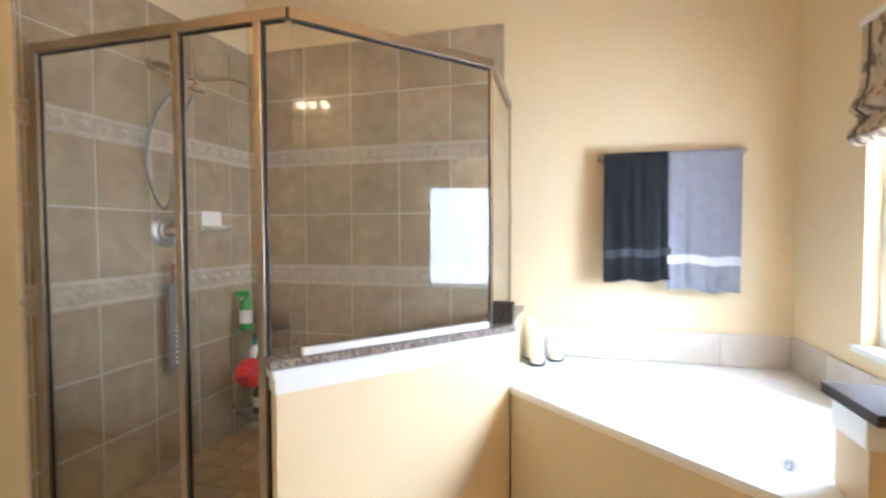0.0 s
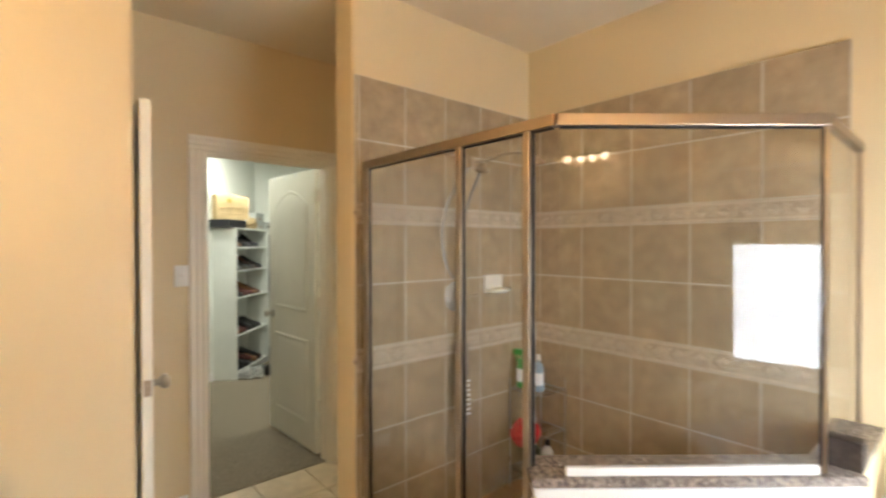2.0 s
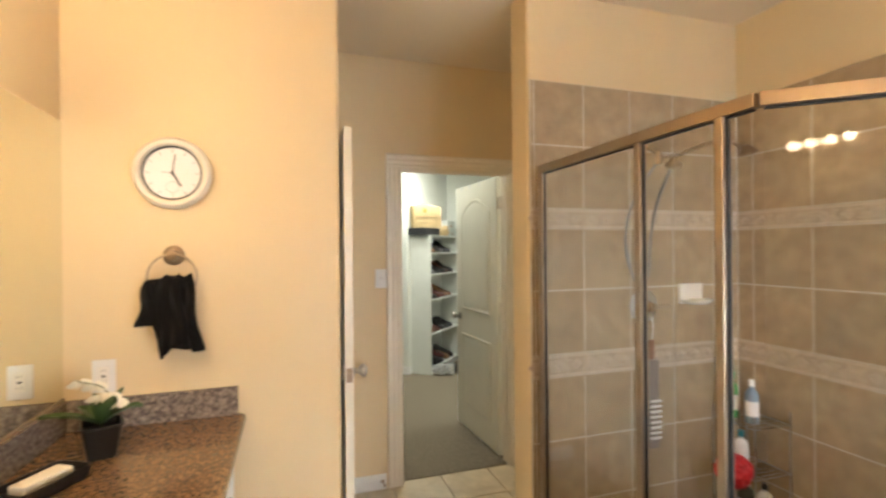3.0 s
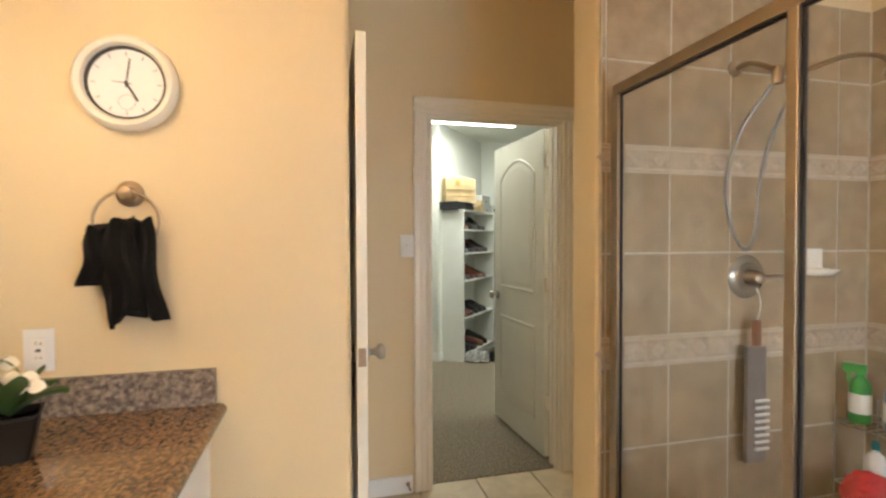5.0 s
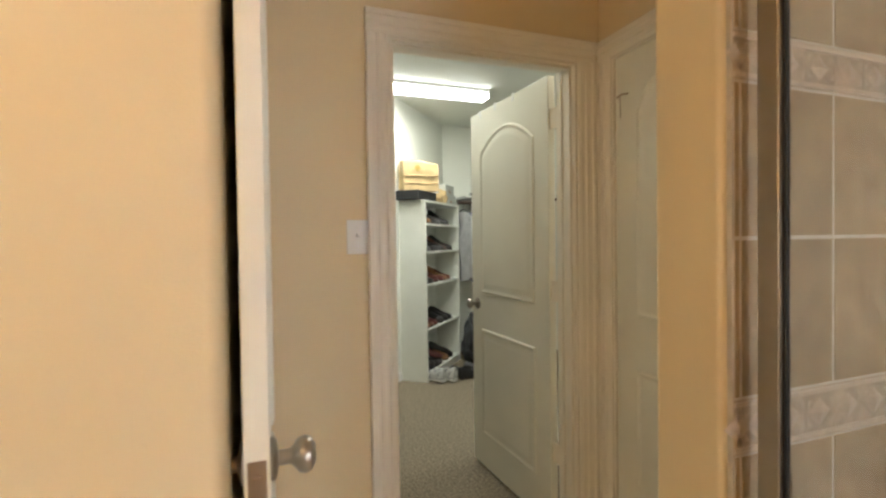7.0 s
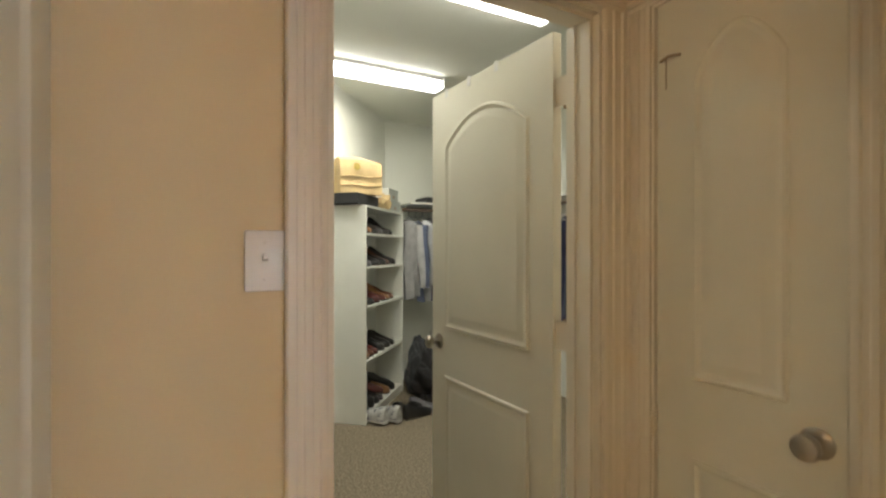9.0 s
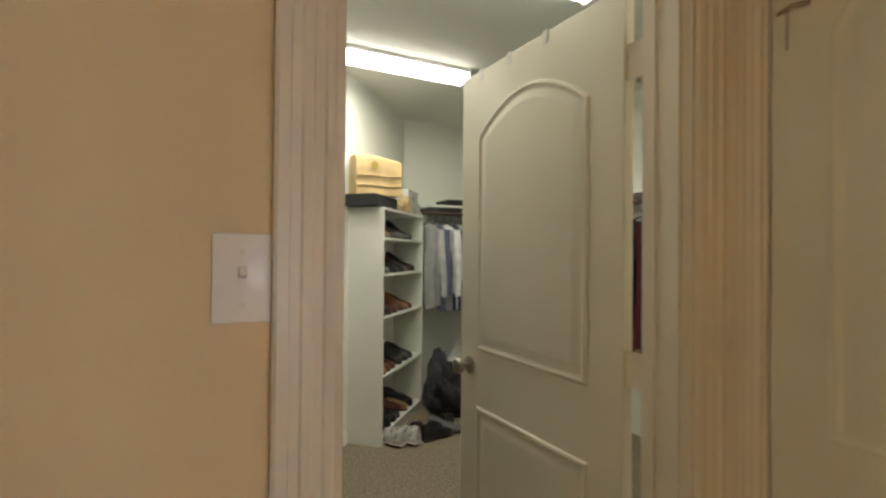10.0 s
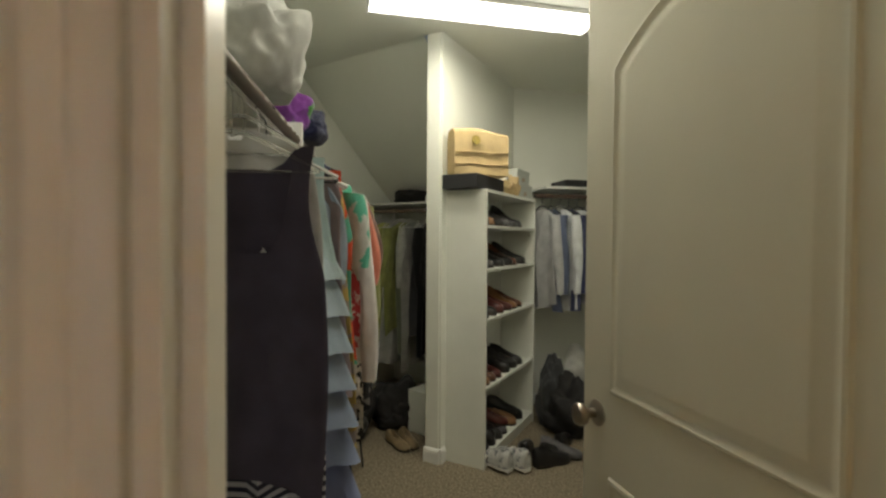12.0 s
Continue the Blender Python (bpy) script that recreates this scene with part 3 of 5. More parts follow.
vl = thing("shower_valve", "round nickel shower valve with lever handle", "valve", pose(TX, 2.033, 1.208))
part("plate", lathe([(0, 0), (0.082, 0), (0.084, 0.004), (0.074, 0.012), (0.055, 0.014), (0.050, 0.020), (0, 0.020)], 32, pose(0, 0, 0, 0, 90, 0)), CHROME, vl, "", True)
part("hub", lathe([(0, 0.02), (0.030, 0.02), (0.026, 0.045), (0.022, 0.07), (0.012, 0.076), (0, 0.076)], 24, pose(0, 0, 0, 0, 90, 0)), NICKEL, vl, "", True)
part("lever", tube(bend([(0.06, 0, 0), (0.066, 0.05, 0.002), (0.07, 0.10, 0.006)]), 0.008), NICKEL, vl, "", True)

bs = thing("back_scrubber", "long ridged back scrubber hanging on a brown strap", "back scrubber", pose(TX + 0.055, 2.030, 1.17))
part("strap", tube(bend([(0, 0, 0.0), (0.006, 0.012, -0.06), (0.0, 0.0, -0.14)]), 0.0025, 6), PLASTIC, bs, "white cord", True)
part("handle", box(bmesh.new(), -0.008, -0.018, -0.22, 0.008, 0.018, -0.12, 0.006), leather("brown_strap", (0.22, 0.10, 0.05)), bs, "brown handle")
part("pad", box(bmesh.new(), -0.012, -0.045, -0.66, 0.006, 0.045, -0.22, 0.005), cloth("grey_pad", (0.21, 0.18, 0.16)), bs, "grey-brown pad")
for k in range(8):
    part("ridge", box(bmesh.new(), 0.0065, -0.012, -0.43 - 0.026 * k, 0.016, 0.052, -0.42 - 0.026 * k, 0.003), PLASTIC, bs, "white ridge")

sd = thing("soap_dish", "white ceramic soap dish set in the tile", "soap dish", pose(TX, 2.33, 1.24))
part("back", box(bmesh.new(), 0.0, -0.075, -0.03, 0.014, 0.075, 0.075, 0.006), CERAM, sd)
part("tray", lathe([(0, -0.028), (0.06, -0.028), (0.085, -0.012), (0.088, -0.006), (0.078, -0.008), (0.055, -0.02), (0, -0.02)], 28, Matrix.Translation((0.05, 0, 0)) @ Matrix.Diagonal((0.75, 1, 1, 1))), CERAM, sd, "", True)
part("soap_bar", box(bmesh.new(), 0.025, -0.035, -0.019, 0.075, 0.035, -0.002, 0.008), WAX, sd, "cream soap bar", True)


def bottle(name, label, m, h, r, body, cap, spray=False):
    ob = thing(name, label, "bottle", m)
    part("body", lathe([(0, 0), (r, 0), (r * 1.04, 0.01), (r, h * 0.75), (r * 0.75, h * 0.87), (r * 0.38, h * 0.93), (r * 0.38, h), (0, h)], 20), body, ob, "", True)
    part("label_panel", lathe([(r * 1.05, h * 0.2), (r * 1.055, h * 0.2), (r * 1.055, h * 0.6), (r * 1.03, h * 0.6)], 20), PLASTIC, ob, "pale paper label")
    if spray:
        part("trigger_head", boxes((-0.02, -0.012, h, 0.055, 0.012, h + 0.035), (0.03, -0.006, h - 0.04, 0.042, 0.006, h), bevel=0.004), cap, ob, "plastic trigger head")
    else:
        part("cap", lathe([(0, h), (r * 0.45, h), (r * 0.42, h + 0.03), (0, h + 0.03)], 16), cap, ob)
    return ob


GREENP = mat("green_plastic", (0.04, 0.28, 0.05), 0.3, vary=0.05)
BLUEP = mat("pale_blue_plastic", (0.26, 0.34, 0.41), 0.3, vary=0.05)
TEALP = mat("teal_plastic", (0.03, 0.24, 0.28), 0.3, vary=0.05)
REDP = mat("red_mesh", (0.52, 0.015, 0.02), 0.6, vary=0.25, scale=40, bump=0.8, bscale=90)
OLIVE = mat("dark_olive_plastic", (0.06, 0.06, 0.025), 0.3, vary=0.1)
cad = thing("shower_caddy", "standing wire shower caddy in the tiled corner", "caddy", pose(-1.645, 2.525, 0.03))
for px, py in ((-0.115, -0.1), (0.115, -0.1), (-0.115, 0.13), (0.115, 0.13)):
    part("leg", tube([(px, py, 0), (px, py, 0.66)], 0.0035), CHROME, cad, "", True)
for z in (0.12, 0.36, 0.60):
    part("wire_rim", tube([(-0.115, -0.1, z), (0.115, -0.1, z), (0.115, 0.13, z), (-0.115, 0.13, z), (-0.115, -0.1, z)], 0.003), CHROME, cad, "", True)
    for k in range(7):
        part("wire", tube([(-0.09 + k * 0.03, -0.1, z), (-0.09 + k * 0.03, 0.13, z)], 0.002, 6), CHROME, cad, "", True)
bottle("spray_bottle", "clear spray bottle with a green trigger head", pose(-1.715, 2.49, 0.635, 0, 0, 200), 0.19, 0.035, GREENP, GREENP, True)
bottle("shampoo_bottle", "grey-blue spray can with a pale label in the caddy", pose(-1.605, 2.50, 0.635), 0.18, 0.030, BLUEP, PLASTIC)
bottle("lotion_bottle", "white bottle with a teal cap in the caddy", pose(-1.665, 2.50, 0.395), 0.15, 0.032, PLASTIC, TEALP)
bottle("wash_bottle", "dark olive bottle low in the caddy", pose(-1.645, 2.51, 0.155), 0.15, 0.040, OLIVE, PLASTIC)
bottle("wash_bottle", "white bottle low in the caddy", pose(-1.572, 2.54, 0.155), 0.16, 0.034, PLASTIC, BLACKP)
bm = bmesh.new()
bmesh.ops.create_icosphere(bm, subdivisions=4, radius=0.08)
for v in bm.verts:
    v.co *= 1 + 0.18 * noise.noise(v.co * 60) + 0.1 * noise.noise(v.co * 25)
tagged(part("bath_puff", bm, REDP, smooth=True, m=pose(-1.60, 2.375, 0.42)), "red mesh bath puff hanging on the caddy", "bath puff")

# ---- tub ----
TZ = 0.55
T_OUT = [Vector(p) for p in ((-0.130, 2.117), (0.70, 1.385), (0.768, 1.40), (0.768, 1.572), (EAST_X - 0.002, 1.572), (EAST_X - 0.002, BACK_Y - 0.002), (-0.130, BACK_Y - 0.002))]
TC, TA, TB = Vector((0.575, 2.115)), Vector((0.745, -0.667)), Vector((0.667, 0.745))


def tub_edge(a):
    d = TA * math.cos(a) + TB * math.sin(a)
    best = 9
    for p, q in zip(T_OUT, T_OUT[1:] + T_OUT[:1]):
        e = q - p
        den = d.x * e.y - d.y * e.x
        if abs(den) > 1e-9:
            w = p - TC
            s, u = (w.x * e.y - w.y * e.x) / den, (w.x * d.y - w.y * d.x) / den
            if s > 0 and -1e-6 <= u <= 1 + 1e-6:
                best = min(best, s)
    return TC + d * best


angs = sorted([2 * math.pi * k / 96 for k in range(96)] + [math.atan2((p - TC).dot(TB), (p - TC).dot(TA)) % (2 * math.pi) for p in T_OUT])
loops = [[(*tub_edge(a), TZ - 0.03) for a in angs], [(*tub_edge(a), TZ) for a in angs]]
for k, z in ((1.03, TZ + 0.001), (1.0, TZ - 0.004), (0.975, TZ - 0.03), (0.90, TZ - 0.22), (0.84, TZ - 0.34), (0.72, TZ - 0.40), (0.4, TZ - 0.415), (0.02, TZ - 0.42)):
    row = []
    for a in angs:
        c, s = math.cos(a), math.sin(a)
        r = (abs(c) ** 2.6 + abs(s) ** 2.6) ** (-1 / 2.6)
        row.append((*(TC + (TA * c * 0.60 + TB * s * 0.375) * r * k), z))
    loops.append(row)
bm = rings(loops, cap=False)
bm.faces.new(bm.verts[-len(angs):])
bmesh.ops.recalc_face_normals(bm, faces=bm.faces)
tub = thing("bathtub", "white acrylic corner whirlpool tub in a tan surround", "bathtub")
part("basin", bm, ACRYL, tub, "", True)
ap0, ap1 = Vector((-0.125, 2.125)), Vector((0.705, 1.393))
part("apron", prism([tuple(p) for p in (ap0, ap1, ap1 + TB * 0.03, ap0 + TB * 0.03)], -0.011, TZ - 0.031), PAINT, tub, "tan painted front panel")
part("apron_lip", prism([tuple(p) for p in (ap0 - TB * 0.010 - TA * 0.0, ap1 - TB * 0.010, ap1 + TB * 0.012, ap0 + TB * 0.012)], TZ - 0.031, TZ - 0.010, 0.004), TRIM, tub, "tan moulded lip")
for a, z in ((-2.2, 0.30), (-1.45, 0.30), (-0.8, 0.30), (1.2, 0.30)):
    q = TC + (TA * math.cos(a) * 0.60 + TB * math.sin(a) * 0.375) * 0.885
    nn = (TC - q).normalized()
    part("jet", lathe([(0, 0), (0.022, 0), (0.020, 0.008), (0.009, 0.010), (0.006, 0.003), (0, 0.003)], 16, Matrix.Translation((q.x, q.y, z)) @ Vector((nn.x, nn.y, 0.25)).to_track_quat("Z", "Y").to_matrix().to_4x4()), CHROME, tub, "chrome water jet", True)
tf = thing("tub_faucet", "brushed nickel arched tub spout with two handles", "faucet", pose(1.01, 1.67, TZ, 0, 0, 40))
part("spout", tube(bend([(0, 0, 0), (0, 0.0, 0.08), (0, 0.05, 0.13), (0, 0.12, 0.12), (0, 0.15, 0.085)]), 0.014), NICKEL, tf, "", True)
for hx in (-0.11, 0.11):
    part("handle", lathe([(0, 0), (0.026, 0), (0.02, 0.01), (0.014, 0.035), (0.024, 0.05), (0.02, 0.07), (0, 0.072)], 18, pose(hx, 0, 0)), NICKEL, tf, "", True)

k2 = tagged(part("knee_wall", boxes((0.772, 1.42, -0.011, EAST_X - 0.001, 1.56, 0.700)), PAINT), "tan half wall at the foot of the tub", kind="structure")
part("moulding", boxes((0.764, 1.412, 0.700, EAST_X - 0.001, 1.568, 0.779), bevel=0.006), WHITE, k2, "white painted moulding")
part("granite_cap", boxes((0.745, 1.34, 0.780, EAST_X - 0.001, 1.580, 0.808), bevel=0.003), DGRAN, k2, "polished dark granite cap")

# splash tiles round the tub
SPL = mat("tub_splash_tile", (0.52, 0.46, 0.38), 0.3, vary=0.12, scale=8, per=0.06)
row = tagged(part("tub_splash", boxes((-0.115, BACK_Y - 0.006, TZ + 0.001, EAST_X - 0.001, BACK_Y - 0.0005, 0.706), (EAST_X - 0.006, 1.585, TZ + 0.001, EAST_X - 0.0005, BACK_Y - 0.006, 0.706)), GROUT), "grey-tan tile splash round the tub", kind="structure")
x = -0.11
while x < EAST_X - 0.05:
    w = min(0.305, EAST_X - 0.012 - x)
    part("tile", box(bmesh.new(), x, BACK_Y - 0.013, TZ + 0.004, x + w - 0.005, BACK_Y - 0.006, 0.709, 0.0015), SPL, row)
    x += 0.305
y = BACK_Y - 0.016
while y > 1.62:
    w = min(0.305, y - 1.587)
    part("tile", box(bmesh.new(), EAST_X - 0.013, y - w + 0.005, TZ + 0.004, EAST_X - 0.006, y, 0.709, 0.0015), SPL, row)
    y -= 0.305

# candles on the deck
hold = thing("candle_holder", "dark wire candle holder on the tub deck", "candle holder", pose(-0.045, 2.47, TZ + 0.0012))
for (cx, cy) in ((0, 0), (-0.035, 0.10), (0.085, 0.10)):
    part("saucer", lathe([(0, 0), (0.036, 0), (0.044, 0.008), (0.044, 0.012), (0, 0.010)], 20, pose(cx, cy, 0)), BLACKP, hold, "", True)
for (cx, cy, r, h) in ((0, 0, 0.032, 0.145), (-0.035, 0.10, 0.033, 0.205), (0.085, 0.10, 0.034, 0.075)):
    c = thing("pillar_candle", "cream wax pillar candle on a dark saucer", "candle", pose(-0.045 + cx, 2.47 + cy, TZ + 0.0112), "candles on the tub")
    part("wax", lathe([(0, 0), (r, 0), (r, h - 0.004), (r - 0.004, h), (r * 0.6, h - 0.006), (0, h - 0.008)], 24), WAX, c, "", True)
    part("wick", tube([(0, 0, h - 0.01), (0.002, 0, h + 0.008)], 0.001, 6), INK, c)

# ---- window over the tub ----
win = tagged(part("window_1", boxes((EAST_X + 0.05, WY0, WZ0, EAST_X + 0.10, WY0 + 0.04, WZ1), (EAST_X + 0.05, WY1 - 0.04, WZ0, EAST_X + 0.10, WY1, WZ1), (EAST_X + 0.05, WY0 + 0.04, WZ0, EAST_X + 0.10, WY1 - 0.04, WZ0 + 0.045), (EAST_X + 0.05, WY0 + 0.04, WZ1 - 0.045, EAST_X + 0.10, WY1 - 0.04, WZ1)), WHITE), "white framed window over the tub", kind="structure")
g = part("pane", boxes((EAST_X + 0.07, WY0 + 0.04, WZ0 + 0.045, EAST_X + 0.076, WY1 - 0.04, WZ1 - 0.045)), PANE, win)
g.visible_shadow = False
part("window_sill", boxes((EAST_X - 0.025, WY0 - 0.02, WZ0 - 0.022, EAST_X + 0.05, WY1 + 0.02, WZ0 + 0.001), bevel=0.004), WHITE, win, "white painted sill")
fixed("backdrop", boxes((4.0, -2.5, -0.8, 4.02, 6.5, 5.0)), glow("bright_daylight", (0.88, 0.95, 1.0), 7.0), "bright hazy daylight outside")
sh = thing("roman_shade", "beige patterned roman shade with dark trim, half raised", "window shade", pose(EAST_X - 0.002, (WY0 + WY1) / 2, 1.90))
prof = [(-0.02, 0.0), (-0.022, -0.18), (-0.026, -0.22), (-0.052, -0.275), (-0.055, -0.29), (-0.026, -0.315), (-0.03, -0.33), (-0.055, -0.36), (-0.058, -0.385), (-0.04, -0.405), (-0.02, -0.41)]
hw = 0.285
part("cloth", rings([[(x, y, z) for x, z in prof + [(-0.012, -0.40), (-0.01, 0.0)]] for y in (-hw, -hw * 0.6, 0, hw * 0.6, hw)]), SHADEC, sh, "", True)
for y in (-hw + 0.03, hw - 0.06):
    part("trim_band", rings([[(x - 0.002, yy, z - 0.001) for x, z in prof] for yy in (y, y + 0.02)], closed=False), SHADEK, sh, "dark braid band", True)
part("head_board", boxes((-0.03, -hw, 0.0, 0.0, hw, 0.02)), WHITE, sh)


# ---- towels ----
def hung_cloth(w, h, depth, seed, skew=0.0, lean=0.0):
    """A folded towel draped over a bar: front sheet, top roll and back sheet, with soft folds."""
    bm = bmesh.new()
    nx, rows, rnd = 26, [], random.Random(seed)
    ph = [rnd.uniform(0, 6) for _ in range(4)]
    path = [(-depth, -h)] + [(-depth, -h + h * k / 16) for k in range(1, 16)] + [(-depth * 0.9, -0.012), (-depth * 0.4, 0.0), (depth * 0.2, 0.0), (depth * 0.6, -0.012)] + [(depth * 0.7, -h * 0.95 * k / 8) for k in range(1, 9)]
    for d, z in path:
        row = []
        for i in range(nx + 1):
            u = i / nx
            amp = 0.010 * min(1, -z / h * 1.6 + 0.15)
            fold = amp * (math.sin(u * 9 + ph[0]) + 0.6 * math.sin(u * 17 + ph[1] + z * 3) + 0.4 * math.sin(u * 31 + ph[2]))
            zz = z + (skew * (u - 0.5) + 0.006 * math.sin(u * 11 + ph[3])) * (-z / h)
            row.append((u * w + lean * z / h * (u - 0.5), d - abs(fold) if d < 0 else d, zz))
        rows.append(row)
    rings(rows, bm, closed=False, cap=False)
    return bm


bar_t = thing("towel_bar", "wall-mounted nickel towel bar", "towel bar", pose(0.27, BACK_Y, 1.565))
part("rail", tube([(-0.02, -0.06, 0), (0.61, -0.06, 0)], 0.008), NICKEL, bar_t, "", True)
for x in (-0.01, 0.60):
    part("bracket", lathe([(0, 0), (0.025, 0), (0.02, 0.01), (0.010, 0.02), (0.010, 0.055), (0.014, 0.07), (0, 0.072)], 18, pose(x, 0, 0, 90, 0, 0)), NICKEL, bar_t, "", True)


def bath_towel(name, label, x, w, h, m1, m2, seed, skew):
    t = thing(name, label, "towel", pose(x, BACK_Y - 0.06, 1.577), "bath towels on the bar")
    bm = hung_cloth(w, h, 0.022, seed, skew)
    sol = part("terry", bm, m1, t, "", True)
    md = sol.modifiers.new("thick", "SOLIDIFY")
    md.thickness = 0.006
    bm = hung_cloth(w, h, 0.022, seed, skew)
    bmesh.ops.translate(bm, verts=bm.verts, vec=(0, -0.0045, 0))
    bm.faces.ensure_lookup_table()
    keep = bm.faces[3 * 26 : 4 * 26]
    bmesh.ops.delete(bm, geom=[f for f in bm.faces if f not in set(keep)], context="FACES")
    part("border", bm, m2, t, "flat woven border", True)


bath_towel("bath_towel", "charcoal bath towel folded over the bar", 0.268, 0.30, 0.62, TOWELD, TOWELDB, 3, 0.01)
bath_towel("bath_towel", "grey bath towel with pale border on the bar", 0.553, 0.31, 0.66, TOWELG, TOWELGB, 8, -0.02)

# ---- vanity ----
van = thing("vanity_cabinet", "white painted vanity cabinet under a granite top", "cabinet")
VX0, VX1, VY1, VZ = CLOCK_X + 0.002, -0.28, 0.148, 0.87
part("body", boxes((VX0, SOUTH_Y + 0.001, 0.09, VX1 - 0.02, 0.105, 0.828)), WHITE, van)
part("plinth", boxes((VX0, SOUTH_Y + 0.001, 0.0, VX1 - 0.03, 0.05, 0.089)), WHITE, van)
for k in range(4):
    x0 = VX0 + 0.02 + k * 0.385
    dd = part("door", box(bmesh.new(), x0, 0.106, 0.11, x0 + 0.37, 0.124, 0.80, 0.003), WHITE, van)
    part("handle", lathe([(0, 0), (0.006, 0), (0.006, 0.012), (0.014, 0.02), (0.012, 0.028), (0, 0.03)], 14, pose(x0 + 0.33, 0.124, 0.70, -90, 0, 0)), NICKEL, dd, "nickel knob", True)
top = tagged(thing("countertop", "polished brown granite counter with oval cut-out", "countertop"), "")
SC0, SAx, SAy = Vector((-1.00, -0.125)), 0.258, 0.212
bx0, bx1, by0, by1 = -1.30, -0.55, SOUTH_Y + 0.001, VY1
bm = boxes((VX0, SOUTH_Y + 0.001, 0.829, bx0, VY1, VZ), (bx1, SOUTH_Y + 0.001, 0.829, VX1, VY1, VZ))
angs2 = sorted([2 * math.pi * k / 64 for k in range(64)] + [math.atan2(y - SC0.y, x - SC0.x) % (2 * math.pi) for x in (bx0, bx1) for y in (by0, by1)])


def rect_edge(a):
    c, s = math.cos(a), math.sin(a)
    k = min((bx1 - SC0.x) / c if c > 1e-9 else 9, (bx0 - SC0.x) / c if c < -1e-9 else 9, (by1 - SC0.y) / s if s > 1e-9 else 9, (by0 - SC0.y) / s if s < -1e-9 else 9)
    return SC0.x + c * k, SC0.y + s * k


def oval(k, a):
    c, s = math.cos(a), math.sin(a)
    r = 1 / math.hypot(c / SAx, s / SAy)
    return SC0.x + c * r * k, SC0.y + s * r * k


rings([[(*rect_edge(a), 0.829) for a in angs2], [(*rect_edge(a), VZ) for a in angs2], [(*oval(1.012, a), VZ) for a in angs2], [(*oval(1, a), VZ - 0.005) for a in angs2], [(*oval(1, a), 0.829) for a in angs2]], bm, cap=False)
bmesh.ops.recalc_face_normals(bm, faces=bm.faces)
part("slab", bm, GRANITE, top, "", False)
part("front_edge", tube([(VX0, VY1, 0.8495), (VX1, VY1, 0.8495)], 0.0203, 14), GRANITE, top, "rounded granite edge", True)
part("side_splash", boxes((VX0, SOUTH_Y + 0.022, VZ + 0.001, VX0 + 0.02, 0.14, VZ + 0.108), bevel=0.002), GRANITE2, top, "granite side splash")
part("back_splash", boxes((VX0, SOUTH_Y + 0.001, VZ + 0.001, VX1, SOUTH_Y + 0.021, VZ + 0.108), bevel=0.002), GRANITE2, top, "granite back splash")
snk = thing("sink", "white oval undermount sink", "sink")
part("bowl", rings([[(*oval(k, a), z) for a in angs2] for k, z in ((1.05, 0.828), (0.995, 0.828), (0.97, 0.80), (0.88, 0.75), (0.68, 0.71), (0.3, 0.695), (0.06, 0.692))], cap=False), CERAM, snk, "", True)
part("drain", lathe([(0, 0.690), (0.024, 0.690), (0.024, 0.697), (0.018, 0.699), (0, 0.697)], 18, pose(SC0.x, SC0.y, 0)), CHROME, snk, "chrome drain", True)
fc = thing("sink_faucet", "nickel arched sink faucet with two lever handles", "faucet", pose(-1.06, -0.365, VZ, 0, 0, 18))
part("spout", tube(bend([(0, 0, 0), (0, 0.0, 0.06), (-0.005, 0.04, 0.10), (-0.008, 0.10, 0.10), (-0.01, 0.14, 0.075), (-0.01, 0.15, 0.06)]), 0.013), SATIN, fc, "", True)
for hx in (-0.10, 0.10):
    hd = part("handle", lathe([(0, 0), (0.025, 0), (0.018, 0.012), (0.012, 0.03), (0.018, 0.045), (0.012, 0.058), (0, 0.06)], 18, pose(hx, 0, 0)), SATIN, fc, "", True)
    part("lever", tube([(hx, 0, 0.05), (hx * 1.25, 0.02, 0.075), (hx * 1.6, 0.03, 0.10)], [0.007, 0.006, 0.004]), SATIN, hd, "", True)
tb = thing("soap_tray", "black lacquer tray with a cream soap bar on the counter", "soap tray", pose(-1.375, -0.295, VZ, 0, 0, -28))
part("tray", rings([[(kx * x, ky * y, z) for x, y in rounded(-1, -1, 1, 1, 0.22, (0, 1, 2, 3))] for kx, ky, z in ((0.088, 0.050, 0.0005), (0.092, 0.054, 0.004), (0.098, 0.060, 0.036), (0.094, 0.056, 0.037), (0.088, 0.050, 0.018))]), BLACKP, tb, "", True)
part("soap_bar", box(bmesh.new(), -0.066, -0.028, 0.0185, 0.066, 0.028, 0.042, 0.007), WAX, tb, "cream soap bar", True)
# potted orchid
orc = thing("potted_orchid", "small white orchid in a black square pot", "potted plant", pose(-1.575, -0.225, VZ, 0, 0, 20))
part("pot", rings([[(s * x, s * y, z) for x, y in rounded(-1, -1, 1, 1, 0.25, (0, 1, 2, 3))] for s, z in ((0.034, 0), (0.036, 0.002), (0.052, 0.098), (0.056, 0.10), (0.056, 0.104), (0.05, 0.104), (0.047, 0.085))]), BLACKP, orc, "", True)


def leaf_mesh(L, W, lift, droop, yaw):
    bm, rows = bmesh.new(), []
    for i in range(9):
        u = i / 8
        w = W * math.sin(math.pi * min(1, 0.12 + 0.88 * u)) ** 0.7
        c = Vector((u * L * math.cos(lift), 0, 0.095 + u * L * math.sin(lift) - droop * u * u))
        rows.append([pose(0, 0, 0, 0, 0, yaw) @ (c + Vector((0, w * k, abs(k) * 0.4 * W))) for k in (-1, -0.5, 0, 0.5, 1)])
    return rings(rows, bm, closed=False, cap=False)


